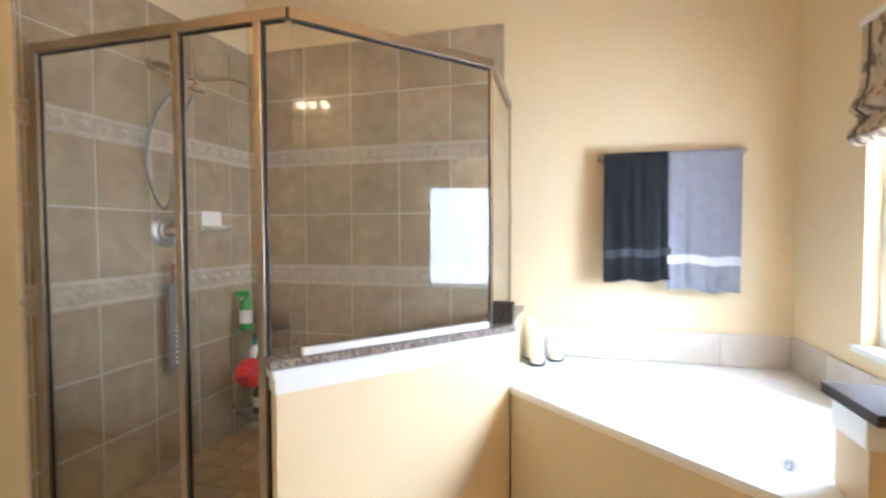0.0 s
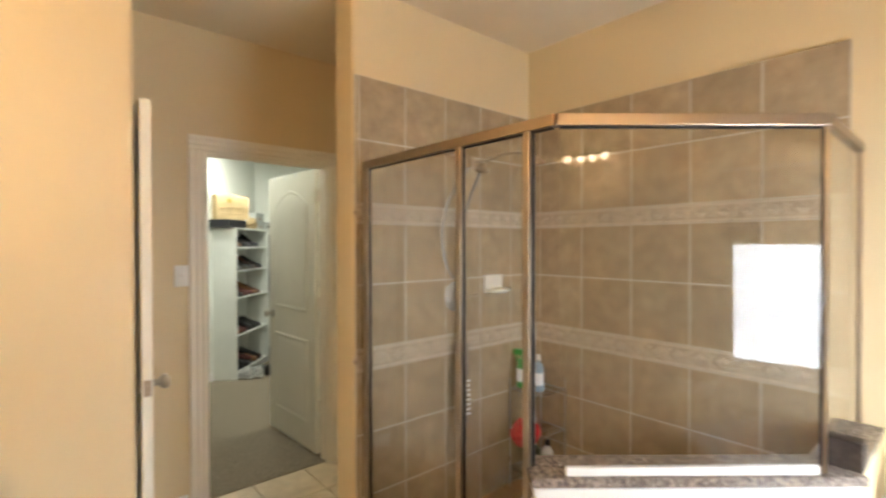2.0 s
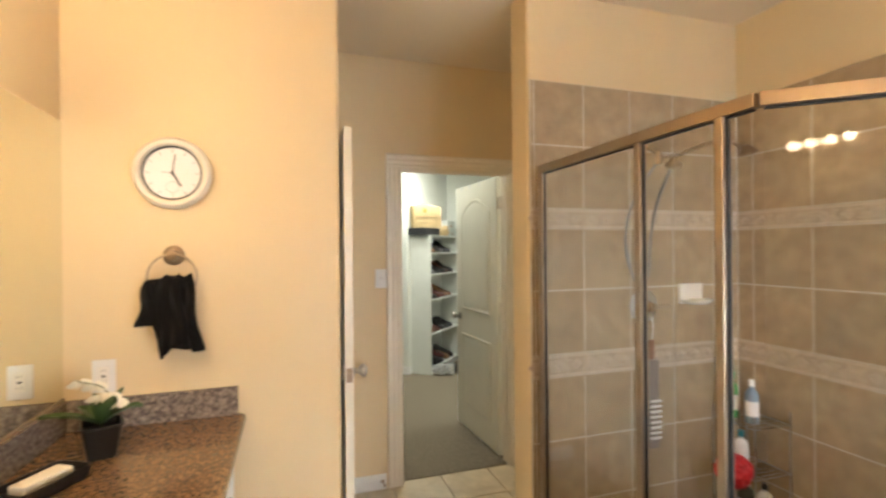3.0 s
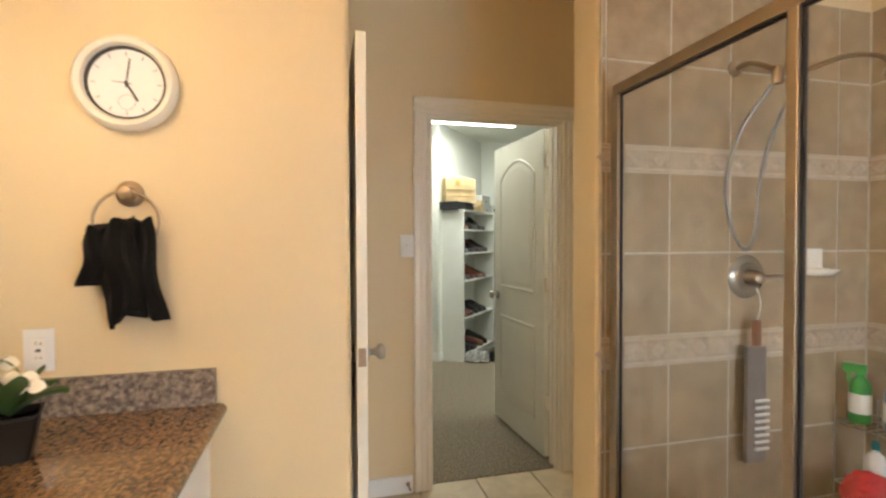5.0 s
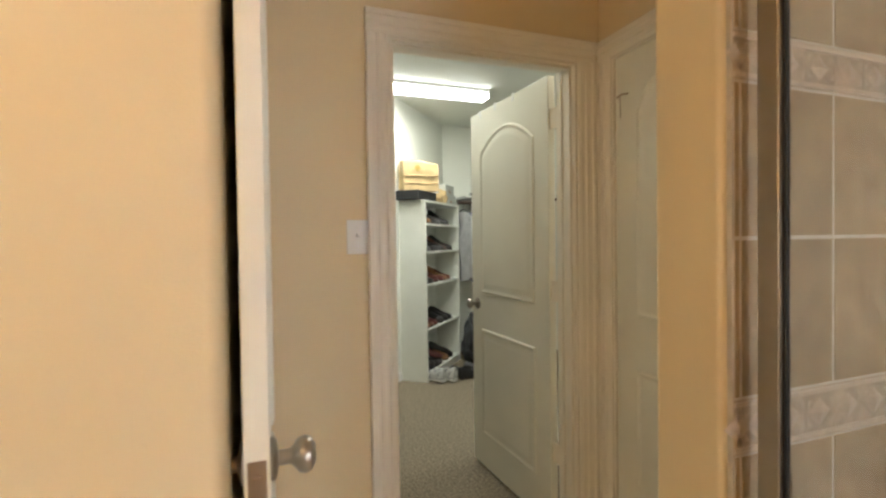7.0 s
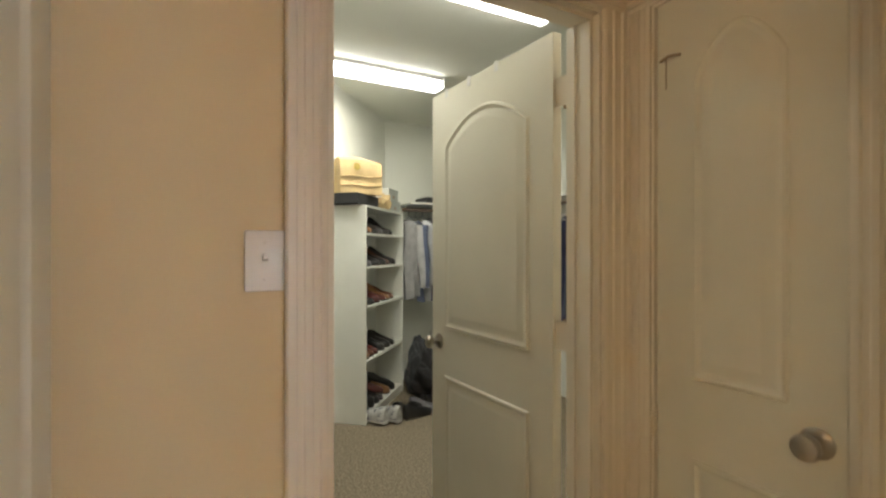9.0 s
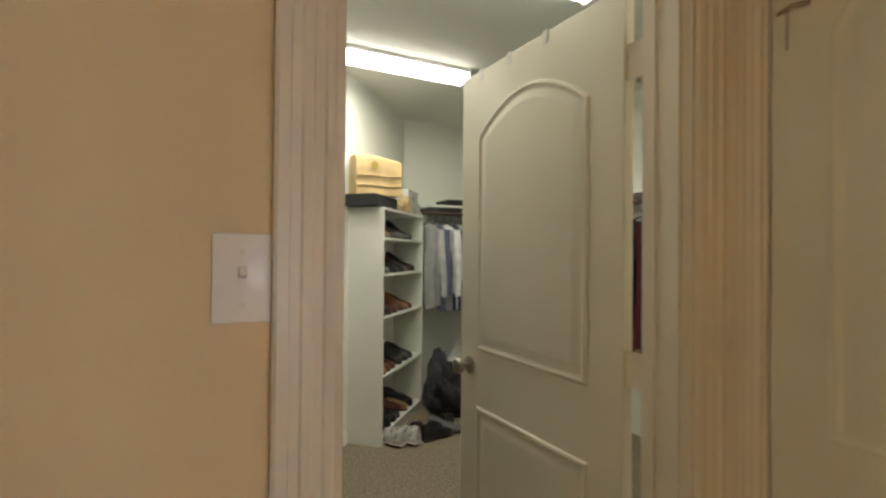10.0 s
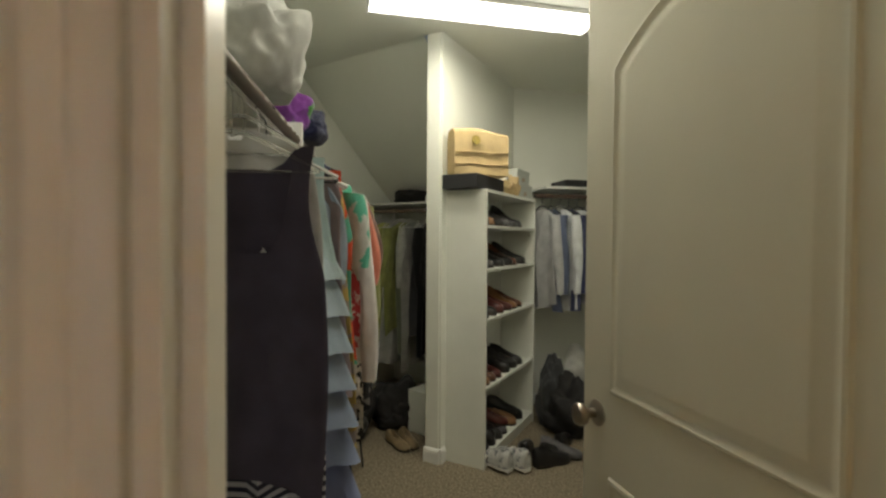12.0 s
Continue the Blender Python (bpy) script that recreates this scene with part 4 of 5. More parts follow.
for L, W, li, dr, yw in ((0.15, 0.026, 1.0, 0.03, 20), (0.15, 0.030, 0.75, 0.06, 75), (0.14, 0.026, 1.1, 0.03, 110), (0.17, 0.028, 0.5, 0.05, 150), (0.14, 0.026, 0.8, 0.06, 215), (0.18, 0.028, 0.55, 0.05, 262), (0.15, 0.024, 0.7, 0.04, 300), (0.12, 0.020, 1.25, 0.01, 330)):
    part("leaf", leaf_mesh(L, W, li, dr, yw), LEAF, orc, "", True)
part("stem", tube(bend([(0, 0, 0.09), (0.005, 0.02, 0.17), (0.0, 0.0, 0.215), (-0.03, -0.06, 0.235)]), 0.002, 6), LEAF, orc, "", True)
for fx, fy, fz in ((0.005, 0.02, 0.18), (-0.01, -0.015, 0.215), (0.03, 0.035, 0.165), (-0.03, -0.05, 0.225), (0.035, -0.005, 0.19)):
    bm = bmesh.new()
    for k in range(5):
        a = k * 72
        rows = [[pose(fx, fy, fz, 55, 10, a) @ Vector((u * 0.036, w * 0.017 * math.sin(math.pi * min(1, 0.15 + u * 0.8)), 0.004 * u + 0.003 * w * w)) for w in (-1, 0, 1)] for u in (0, 0.3, 0.6, 0.85, 1)]
        rings(rows, bm, closed=False, cap=False)
    part("flower", bm, PETAL, orc, "", True)

# mirror and its light
mr = tagged(part("wall_mirror", boxes((CLOCK_X + 0.003, SOUTH_Y + 0.0005, VZ + 0.110, -0.32, SOUTH_Y + 0.006, 1.964)), MIRROR), "large frameless wall mirror above the vanity", "mirror")
part("mirror_channel", boxes((CLOCK_X + 0.003, SOUTH_Y + 0.0065, VZ + 0.1085, -0.32, SOUTH_Y + 0.011, VZ + 0.118)), NICKEL, mr, "nickel mirror channel")


def light_bar(m, n, step, label, size=1.0):
    """A wall bar with n globe bulbs; local x along the wall, y out of it."""
    ob = thing("vanity_light", label, "wall light", m)
    half = (n - 1) * step / 2 + 0.07
    part("back_plate", box(bmesh.new(), -half, 0, -0.05, half, 0.03, 0.05, 0.008), NICKEL, ob, "nickel back plate")
    for k in range(n):
        x = (k - (n - 1) / 2) * step
        part("socket", lathe([(0, 0.03), (0.024, 0.03), (0.022, 0.055), (0, 0.055)], 16, pose(x, 0, 0, -90, 0, 0)), NICKEL, ob, "", True)
        part("bulb", lathe([(0, 0.055), (0.014, 0.056), (0.022, 0.066), (0.036, 0.085), (0.041, 0.105), (0.036, 0.127), (0.02, 0.141), (0, 0.146)], 18, pose(x, 0, 0, -90, 0, 0) @ Matrix.Diagonal((size, size, 1, 1))), BULBG, ob, "lit clear globe bulb", True)
    return ob


light_bar(pose(-0.90, SOUTH_Y, 2.06), 4, 0.17, "nickel vanity light bar with four lit globe bulbs")
light_bar(pose(EAST_X, 0.80, 2.06, 0, 0, 90), 4, 0.085, "short nickel light bar with four lit globe bulbs", 0.6)

# ---- on the clock wall ----
ck = thing("wall_clock_round", "round cream-rimmed wall clock with white dial", "clock", pose(CLOCK_X, -0.079, 1.796, 0, 90, 0) @ pose(0, 0, 0, 0, 0, 0))
part("rim", lathe([(0.100, 0.001), (0.128, 0.001), (0.134, 0.012), (0.131, 0.030), (0.120, 0.040), (0.108, 0.036), (0.101, 0.022), (0.100, 0.010)], 48), CREAM, ck, "rounded cream rim", True)
part("inner_ring", lathe([(0.0955, 0.012), (0.101, 0.012), (0.101, 0.024), (0.0955, 0.022)], 48), INK, ck, "thin dark inner ring", True)
part("dial", lathe([(0, 0.008), (0.099, 0.008), (0.099, 0.014), (0, 0.014)], 48), FACE, ck)
# in the dial's own frame x is down and y to the side
for k in range(12):
    a = radians(30 * k)
    part("hour_mark", box(bmesh.new(), -0.006, -0.0018, 0.0142, 0.006, 0.0018, 0.0150, 0, pose(0.083 * math.cos(a), 0.083 * math.sin(a), 0, 0, 0, 30 * k)), mat("soft_ink", (0.42, 0.42, 0.42), 0.6) if k == 0 else bpy.data.materials["soft_ink"], ck)
part("subdial", lathe([(0.020, 0.0141), (0.0215, 0.0141), (0.0215, 0.0150), (0.020, 0.0150)], 28, pose(0.052, 0, 0)), bpy.data.materials["soft_ink"], ck)
part("hour_hand", box(bmesh.new(), -0.008, -0.003, 0.016, 0.056, 0.003, 0.0172, 0, pose(0, 0, 0, 0, 0, 30)), INK, ck, "dark hour hand near five")
part("minute_hand", box(bmesh.new(), -0.012, -0.002, 0.0175, 0.070, 0.002, 0.0185, 0, pose(0, 0, 0, 0, 0, 172)), INK, ck, "dark minute hand at twelve")
part("second_hand", box(bmesh.new(), -0.015, -0.0008, 0.019, 0.035, 0.0008, 0.0195, 0, pose(0, 0, 0, 0, 0, 265)), INK, ck)
part("hub", lathe([(0, 0.016), (0.005, 0.016), (0.005, 0.021), (0, 0.021)], 14), INK, ck)

tr = thing("towel_ring", "brushed nickel towel ring on the wall", "towel ring", pose(CLOCK_X, -0.078, 1.488))
part("mount", lathe([(0, 0), (0.036, 0), (0.037, 0.006), (0.028, 0.012), (0.022, 0.014), (0.016, 0.03), (0.018, 0.045), (0, 0.047)], 24, pose(0, 0, 0, 0, 90, 0)), NICKEL, tr, "", True)
part("ring", tube([(0.036, 0.082 * math.sin(2 * math.pi * k / 40), -0.078 + 0.082 * math.cos(2 * math.pi * k / 40)) for k in range(41)], 0.0042, 8), NICKEL, tr, "", True)
hd = thing("hand_towel", "black terry hand towel bunched through the ring", "towel", pose(CLOCK_X + 0.036, -0.086, 1.40))


def step_in(u, a, b):
    k = max(0.0, min(1.0, (u - a) / (b - a)))
    return k * k * (3 - 2 * k)


def terry_fold(u0, u1, lift, out, seed):
    """One fold of the towel between the shares u0 and u1 of its width, gathered at the top and uneven at the hem."""
    rnd, rows, n = random.Random(seed), [], 30
    p = [rnd.uniform(0, 6.3) for _ in range(3)]
    for j in range(21):
        v = j / 20
        row = []
        for i in range(n):
            a = 2 * math.pi * i / n
            u = u0 + (u1 - u0) * (0.5 + 0.5 * math.cos(a))
            y = -0.088 + 0.160 * u + v * (-0.020 + 0.060 * u) + 0.007 * math.sin(7 * v + p[0])
            drop = 0.155 + 0.120 * step_in(u, 0.30, 0.40) - 0.040 * step_in(u, 0.45, 0.55) + 0.028 * step_in(u, 0.72, 0.82)
            z = lift + 0.010 * math.sin(23 * u + p[1]) * (1 - v) + 0.018 * u * (1 - v) - v * drop
            x = out + (0.013 + 0.009 * math.sin(math.pi * v)) * math.sin(a) + 0.009 * math.sin(16 * u + p[2] + 2.5 * v) + 0.004 * math.sin(37 * u + p[0] - 5 * v)
            row.append((x, y, z))
        rows.append(row)
    return rings(rows)


for u0, u1, lift, out, seed in ((0.0, 0.44, -0.012, 0.006, 5), (0.36, 0.80, 0.0, 0.026, 9), (0.62, 1.0, -0.004, 0.012, 14)):
    part("fold", terry_fold(u0, u1, lift, out, seed), TOWELK, hd, "", True)


def wall_plate(name, label, cat, m, toggle):
    ob = thing(name, label, cat, m)
    part("plate", box(bmesh.new(), -0.037, 0, -0.059, 0.037, 0.006, 0.059, 0.004), PLASTIC, ob, "", True)
    if toggle:
        part("slot", boxes((-0.006, 0.006, -0.013, 0.006, 0.0068, 0.013)), PLASTIC, ob)
        part("toggle", box(bmesh.new(), -0.005, 0.006, -0.003, 0.005, 0.021, 0.010, 0.002, pose(0, 0, 0, 20, 0, 0)), PLASTIC, ob, "white toggle")
        for z in (-0.036, 0.036):
            part("screw", lathe([(0, 0.006), (0.003, 0.006), (0.002, 0.0075), (0, 0.0075)], 10, pose(0, 0, z, -90, 0, 0)), PLASTIC, ob)
    else:
        part("outlet_face", boxes((-0.017, 0.006, -0.034, 0.017, 0.0085, 0.034)), CERAM, ob)
        for z in (-0.02, 0.02):
            for x in (-0.006, 0.006):
                part("slot", boxes((x - 0.001, 0.0086, z - 0.004, x + 0.001, 0.0089, z + 0.004)), INK, ob)
        part("test_button", boxes((-0.006, 0.0086, -0.004, 0.006, 0.0095, 0.004)), INK, ob)
    return ob


wall_plate("wall_outlet", "white wall outlet above the granite splash", "outlet", pose(CLOCK_X, -0.306, 1.056, 0, 0, -90), False)
wall_plate("light_switch", "glossy white toggle light switch by the closet door", "light switch", pose(HALL_X, 0.881, 1.322, 0, 0, -90), True)
part("door_stop", lathe([(0, 0), (0.012, 0), (0.010, 0.006), (0.005, 0.01), (0.005, 0.05), (0.008, 0.052), (0.008, 0.06), (0, 0.06)], 14, pose(HALL_X + 0.013, 0.88, 0.05, 0, 90, 0)), NICKEL, None, "", True)
tagged(bpy.data.objects["door_stop"], "small nickel door stop on the baseboard", "door stop")

# ---- wall and floor tiles ----
def tile_mesh(w, h, t, bev=0.002):
    """A tile lying in x (width) and z (height), its face towards -y."""
    bm = box(bmesh.new(), 0, -t, 0, w, 0, h)
    vs = [v for v in bm.verts if v.co.y < -t / 2]
    for v in vs:
        v.co.x += bev if v.co.x < w / 2 else -bev
        v.co.z += bev if v.co.z < h / 2 else -bev
    mid = [bm.verts.new((0 if v.co.x < w / 2 else w, -t + bev, 0 if v.co.z < h / 2 else h)) for v in vs]
    bmesh.ops.delete(bm, geom=mid, context="VERTS")
    me = bpy.data.meshes.new("tile")
    bm.to_mesh(me)
    bm.free()
    me.materials.append(TILE)
    return me


def band_mesh(w, h):
    bm = boxes((0.0006, -0.007, 0.0, w - 0.0006, 0, h))
    box(bm, 0, -0.0095, 0.004, w, -0.007, 0.013)
    box(bm, 0, -0.0095, h - 0.013, w, -0.007, h - 0.004)
    c, z, r = w / 2, h / 2, h * 0.27
    lo = [bm.verts.new(p) for p in ((c - r * 1.25, -0.0072, z), (c, -0.0072, z - r), (c + r * 1.25, -0.0072, z), (c, -0.0072, z + r))]
    pk = bm.verts.new((c, -0.012, z))
    for i in range(4):
        bm.faces.new((lo[i], lo[(i + 1) % 4], pk))
    for s in (-1, 1):
        for e in (0, w):
            q = r * 0.55
            d = 1 if e == 0 else -1
            tri = [bm.verts.new(p) for p in ((e + d * 0.004, -0.0105, z + s * r * 0.95), (e + d * 0.004, -0.0105, z + s * 0.006), (e + d * q * 1.2, -0.0105, z + s * r * 0.95))]
            bm.faces.new(tri)
    bmesh.ops.recalc_face_normals(bm, faces=bm.faces)
    bm.faces.ensure_lookup_table()
    for f in bm.faces[6:]:
        f.material_index = 1
    me = bpy.data.meshes.new("border_tile")
    bm.to_mesh(me)
    bm.free()
    me.materials.append(BAND)
    me.materials.append(BANDHI)
    return me


ROWS_Z = [(-0.01, 0.293, 0), (0.293, 0.593, 0), (0.593, 0.893, 0), (0.893, 1.000, 1), (1.000, 1.303, 0), (1.303, 1.597, 0), (1.597, 1.690, 1), (1.690, 1.990, 0), (1.990, 2.292, 0)]
wl = tagged(part("wall_tiling", boxes((SH_X + 0.0006, 1.401, 0.0, SH_X + 0.0112, BACK_Y - 0.001, 2.290)), GROUT), "tan ceramic wall tiling with relief borders", kind="structure")
wb = tagged(part("wall_tiling", boxes((SH_X + 0.0113, BACK_Y - 0.0112, 0.0, -0.232, BACK_Y - 0.0006, 2.290)), GROUT), "tan ceramic wall tiling with relief borders", kind="structure")
cache = {}


def lay(parent, cuts, place):
    for u0, u1 in zip(cuts, cuts[1:]):
        for z0, z1, b in ROWS_Z:
            if b:
                n = max(1, round((u1 - u0) / 0.098))
                w = (u1 - u0) / n
                key = ("b", round(w, 3), round(z1 - z0, 3))
                if key not in cache:
                    cache[key] = band_mesh(w, z1 - z0 - 0.003)
                for k in range(n):
                    piece("border_tile", cache[key], parent, place(u0 + k * w, z0 + 0.0015))
            else:
                key = (round(u1 - u0, 3), round(z1 - z0, 3))
                if key not in cache:
                    cache[key] = tile_mesh(u1 - u0 - 0.005, z1 - z0 - 0.005, 0.007)
                piece("tile", cache[key], parent, place(u0 + 0.0025, z0 + 0.0025))


lay(wl, [1.403, 1.422, 1.690, 1.960, 2.228, 2.496, BACK_Y - 0.014], lambda u, z: Matrix.Translation((SH_X + 0.0055, u, z)) @ pose(0, 0, 0, 0, 0, 90))
lay(wb, [SH_X + 0.014, -1.722, -1.424, -1.124, -0.826, -0.528, -0.232], lambda u, z: Matrix.Translation((u, BACK_Y - 0.0055, z)))


def floor_tiles(parent, x0, x1, y0, y1, step, z, t, material, skip):
    key = (material.name, step)
    me = tile_mesh(step - 0.006, step - 0.006, t).copy()
    me.materials.clear()
    me.materials.append(material)
    ny = int((y1 - y0) / step) + 1
    for i in range(int((x1 - x0) / step) + 1):
        for j in range(ny):
            x, y = x0 + i * step, y0 + j * step
            if not skip(x + step / 2, y + step / 2):
                piece("tile", me, parent, Matrix.Translation((x + 0.003, y + 0.003, z)) @ pose(0, 0, 0, -90, 0, 0))


def no_floor(x, y):
    return (x < -1.86 and (y < 0.42 or y > 2.0)) or (y > 1.50 and x < -0.70 and x > -1.9) or (x > -0.62 and y > 1.85) or (x > 0.62 and y > 1.35) or y < 0.0


floor_tiles(bpy.data.objects["floor"], -2.86, 1.05, -0.40, 2.30, 0.335, -0.0125, 0.0125, FTILE, no_floor)
floor_tiles(bpy.data.objects["floor_shower"], SH_X + 0.02, -0.42, 1.475, 2.55, 0.155, 0.0175, 0.006, SFTILE, lambda x, y: (x > -0.75 and y < 1.55 + (x + 0.75) * 1.2) or y > 2.62)

# ---- closet: lights ----
def strip_light(x):
    ob = thing("ceiling_light", "long lit fluorescent strip light on the closet ceiling", "ceiling light", pose(x, 1.83, CC), "closet strip lights")
    part("housing", box(bmesh.new(), -0.07, -0.61, -0.026, 0.07, 0.61, -0.001, 0.004), WHITE, ob, "white metal housing")
    part("diffuser", box(bmesh.new(), -0.068, -0.605, -0.080, 0.068, 0.605, -0.040, 0.012), TUBEG, ob, "lit ribbed diffuser", True)
    for s in (-1, 1):
        part("end_cap", box(bmesh.new(), -0.077, s * 0.606 - 0.004, -0.084, 0.077, s * 0.606 + 0.006, -0.001, 0.003), WHITE, ob)


strip_light(-5.03)
strip_light(-3.78)

# ---- closet: shoe rack against the partition ----
RF = Vector((-5.275, 1.935))
RM = Matrix(((E.x, -V.x, 0, RF.x), (E.y, -V.y, 0, RF.y), (0, 0, 1, 0), (0, 0, 0, 1)))  # x along the front, y to the back
RW, RD, RH = 0.90, 0.275, 1.68
SHELVES = (0.075, 0.485, 0.90, 1.205, 1.465)
rack = thing("shoe_rack", "tall white melamine shoe rack against the partition", "shelf", RM)
for x in (0, RW - 0.018):
    part("side_panel", box(bmesh.new(), x, 0, 0, x + 0.018, RD, RH - 0.019, 0.001), SHELFW, rack)
part("top_panel", box(bmesh.new(), 0, 0, RH - 0.018, RW, RD, RH, 0.001), SHELFW, rack)
part("back_panel", boxes((0.018, RD - 0.008, 0.0, RW - 0.018, RD - 0.001, RH - 0.019)), SHELFW, rack)
part("toe_board", boxes((0.0185, 0.01, 0.0, RW - 0.0185, 0.028, 0.056)), SHELFW, rack)
for z in SHELVES:
    part("shelf_board", box(bmesh.new(), 0.0185, 0.002, z - 0.018, RW - 0.0185, RD - 0.0085, z, 0.001), SHELFW, rack)
    for k in (0.0186, RW - 0.0186):
        part("shelf_pin", tube([(k, 0.04, z - 0.05), (k + (0.018 if k < 0.4 else -0.018), 0.04, z - 0.05)], 0.003, 8), NICKEL, rack)


def shoe(name, label, m, upper, heel=0.0, L=0.26, high=0.075, sole=None, group=""):
    """A shoe: length along x, toe at +x."""
    ob = thing(name, label, "shoe", m, group)
    secs = [(0.0, 0.55, 0.95), (0.06, 0.82, 1.0), (0.2, 0.95, 1.0), (0.36, 0.86, 0.85), (0.5, 0.84, 0.72), (0.65, 1.0, 0.60), (0.8, 1.0, 0.50), (0.93, 0.75, 0.40), (1.0, 0.30, 0.26)]
    W = L * 0.17
    loops, sl = [], []
    for u, w, h in secs:
        base = heel * max(0, 1 - u / 0.62) ** 1.2 + 0.010
        x = u * L
        top = base + high * h
        open_ = 0.045 if 0.1 < u < 0.45 else 0.0
        loops.append([(x, W * w * c, base + (top - base) * s - (open_ if abs(c) < 0.35 and s > 0.9 else 0)) for c, s in ((-1, 0), (-1.02, 0.35), (-0.86, 0.72), (-0.5, 0.96), (-0.2, 1.0), (0.2, 1.0), (0.5, 0.96), (0.86, 0.72), (1.02, 0.35), (1, 0))])
        sl.append([(x, -W * w * 1.05, base - 0.010), (x, W * w * 1.05, base - 0.010), (x, W * w * 1.08, base + 0.002), (x, -W * w * 1.08, base + 0.002)])
    part("upper", rings(loops), upper, ob, "", True)
    bm = rings(sl)
    if heel > 0.01:
        box(bm, 0.0, -W * 0.5, -0.0, L * 0.13, W * 0.5, heel + 0.004)
    part("sole", bm, sole or SOLE, ob, "dark sole" if not sole else "white rubber sole")
    return ob


BLK, BRN, RED, TAN, NAVY = leather("black_leather", (0.012, 0.011, 0.011)), leather("brown_leather", (0.12, 0.045, 0.022)), leather("oxblood_leather", (0.10, 0.02, 0.016)), leather("tan_leather", (0.28, 0.14, 0.06)), leather("grey_leather", (0.10, 0.095, 0.10))
rnd = random.Random(11)
words = {BLK: "black leather", BRN: "brown leather", RED: "oxblood leather", TAN: "tan leather", NAVY: "dark grey leather"}
shelf_mats = [[BLK, BLK, BLK, NAVY, TAN, BLK], [TAN, BRN, RED, BLK, BLK, BLK], [BLK, BLK, RED, RED, TAN, BRN], [BLK, NAVY, BLK, BLK, BRN, BLK], [BLK, TAN, BLK, NAVY, BLK, BLK]]
for z, mats in zip(SHELVES, shelf_mats):
    for k, mm in enumerate(mats):
        hl = rnd.choice((0.018, 0.02, 0.05, 0.065)) if z > 0.6 else 0.02
        x = 0.085 + k * 0.118 + rnd.uniform(-0.012, 0.012)
        toe = -90 + rnd.uniform(-14, 14)
        kind = words[mm] + (" heeled shoe" if hl > 0.04 else " low shoe") + " on the white shoe rack"
        shoe("heeled_shoe" if hl > 0.04 else "low_shoe", kind, RM @ pose(x, RD - 0.012, z, 0, 0, toe), mm, hl, 0.245, rnd.uniform(0.085, 0.125), group="shoes on the rack")
for k in range(3):
    # a second layer lying on the lowest row
    shoe("low_shoe", "dark leather shoe lying on other shoes", RM @ pose(0.14 + k * 0.2, RD - 0.03, SHELVES[0] + 0.095, 6, 10, -80 + 12 * k), (BLK, RED, BLK)[k], 0.015, 0.24, 0.07, group="shoes on the rack")
SNEAK = mat("running_shoe_mesh", (0.50, 0.50, 0.48), 0.6, vary=0.2, scale=30, bump=0.4, bscale=300, second=(0.16, 0.16, 0.18), sscale=22, edge=(0.5, 0.6))
for (x, y, a) in ((-5.20, 2.07, -62), (-5.18, 2.17, -70)):
    s = shoe("running_shoe", "grey and white running shoe on the carpet", pose(x, y, 0.014, 0, 0, a - 90), SNEAK, 0.012, 0.29, 0.105, PLASTIC, "running shoes")
    for k in range(4):
        part("lace", tube([(0.13 + 0.018 * k, -0.02, 0.094 - 0.011 * k), (0.136 + 0.018 * k, 0.0, 0.100 - 0.011 * k), (0.13 + 0.018 * k, 0.02, 0.094 - 0.011 * k)], 0.003, 6), PLASTIC, s, "white lace")
for (x, y, a, mm) in ((-5.33, 2.20, 150, BLK), (-5.30, 2.31, 120, BLK), (-5.42, 2.36, 60, NAVY), (-5.40, 2.47, 140, BLK), (-5.25, 2.24, 100, BLK)):
    shoe("low_shoe", "black shoe on the carpet by the rack", pose(x, y, 0.004, 0, 0, a), mm, 0.015, 0.26, 0.09)


def heap(name, label, cat, x, y, rx, ry, h, material, seed, m=None):
    bm = bmesh.new()
    bmesh.ops.create_icosphere(bm, subdivisions=5, radius=1)
    o = Vector((seed * 3.1, seed * 1.7, 0))
    for v in bm.verts:
        c = v.co.copy()
        k = 1 + 0.30 * noise.noise(c * 1.6 + o) + 0.08 * noise.noise(c * 4.5 + o) + 0.025 * noise.noise(c * 11 + o)
        v.co = Vector((c.x * rx * k, c.y * ry * k, max(0.0, (c.z * 0.62 + 0.42) * h * k)))
    ob = part(name, bm, material, None, "", True, m or pose(x, y, 0.002))
    return tagged(ob, label, cat)


heap("dark_coat", "heap of dark clothes on the carpet beside the rack", "clothes pile", -5.72, 2.74, 0.24, 0.20, 0.36, CORK, 2)
heap("gym_bag", "slumped grey fabric bag against the rack side", "bag", -5.83, 2.64, 0.13, 0.11, 0.44, cloth("dark_grey_cloth", (0.05, 0.052, 0.055)), 5)
heap("handbag", "dark red slouchy handbag on the carpet", "bag", -5.72, 3.06, 0.15, 0.14, 0.34, cloth("dark_red_cloth", (0.05, 0.012, 0.014)), 7)
heap("pale_laundry", "pale bundled cloth behind the dark pile", "clothes pile", -6.05, 2.98, 0.14, 0.2, 0.44, cloth("pale_cloth", (0.5, 0.5, 0.47)), 9)

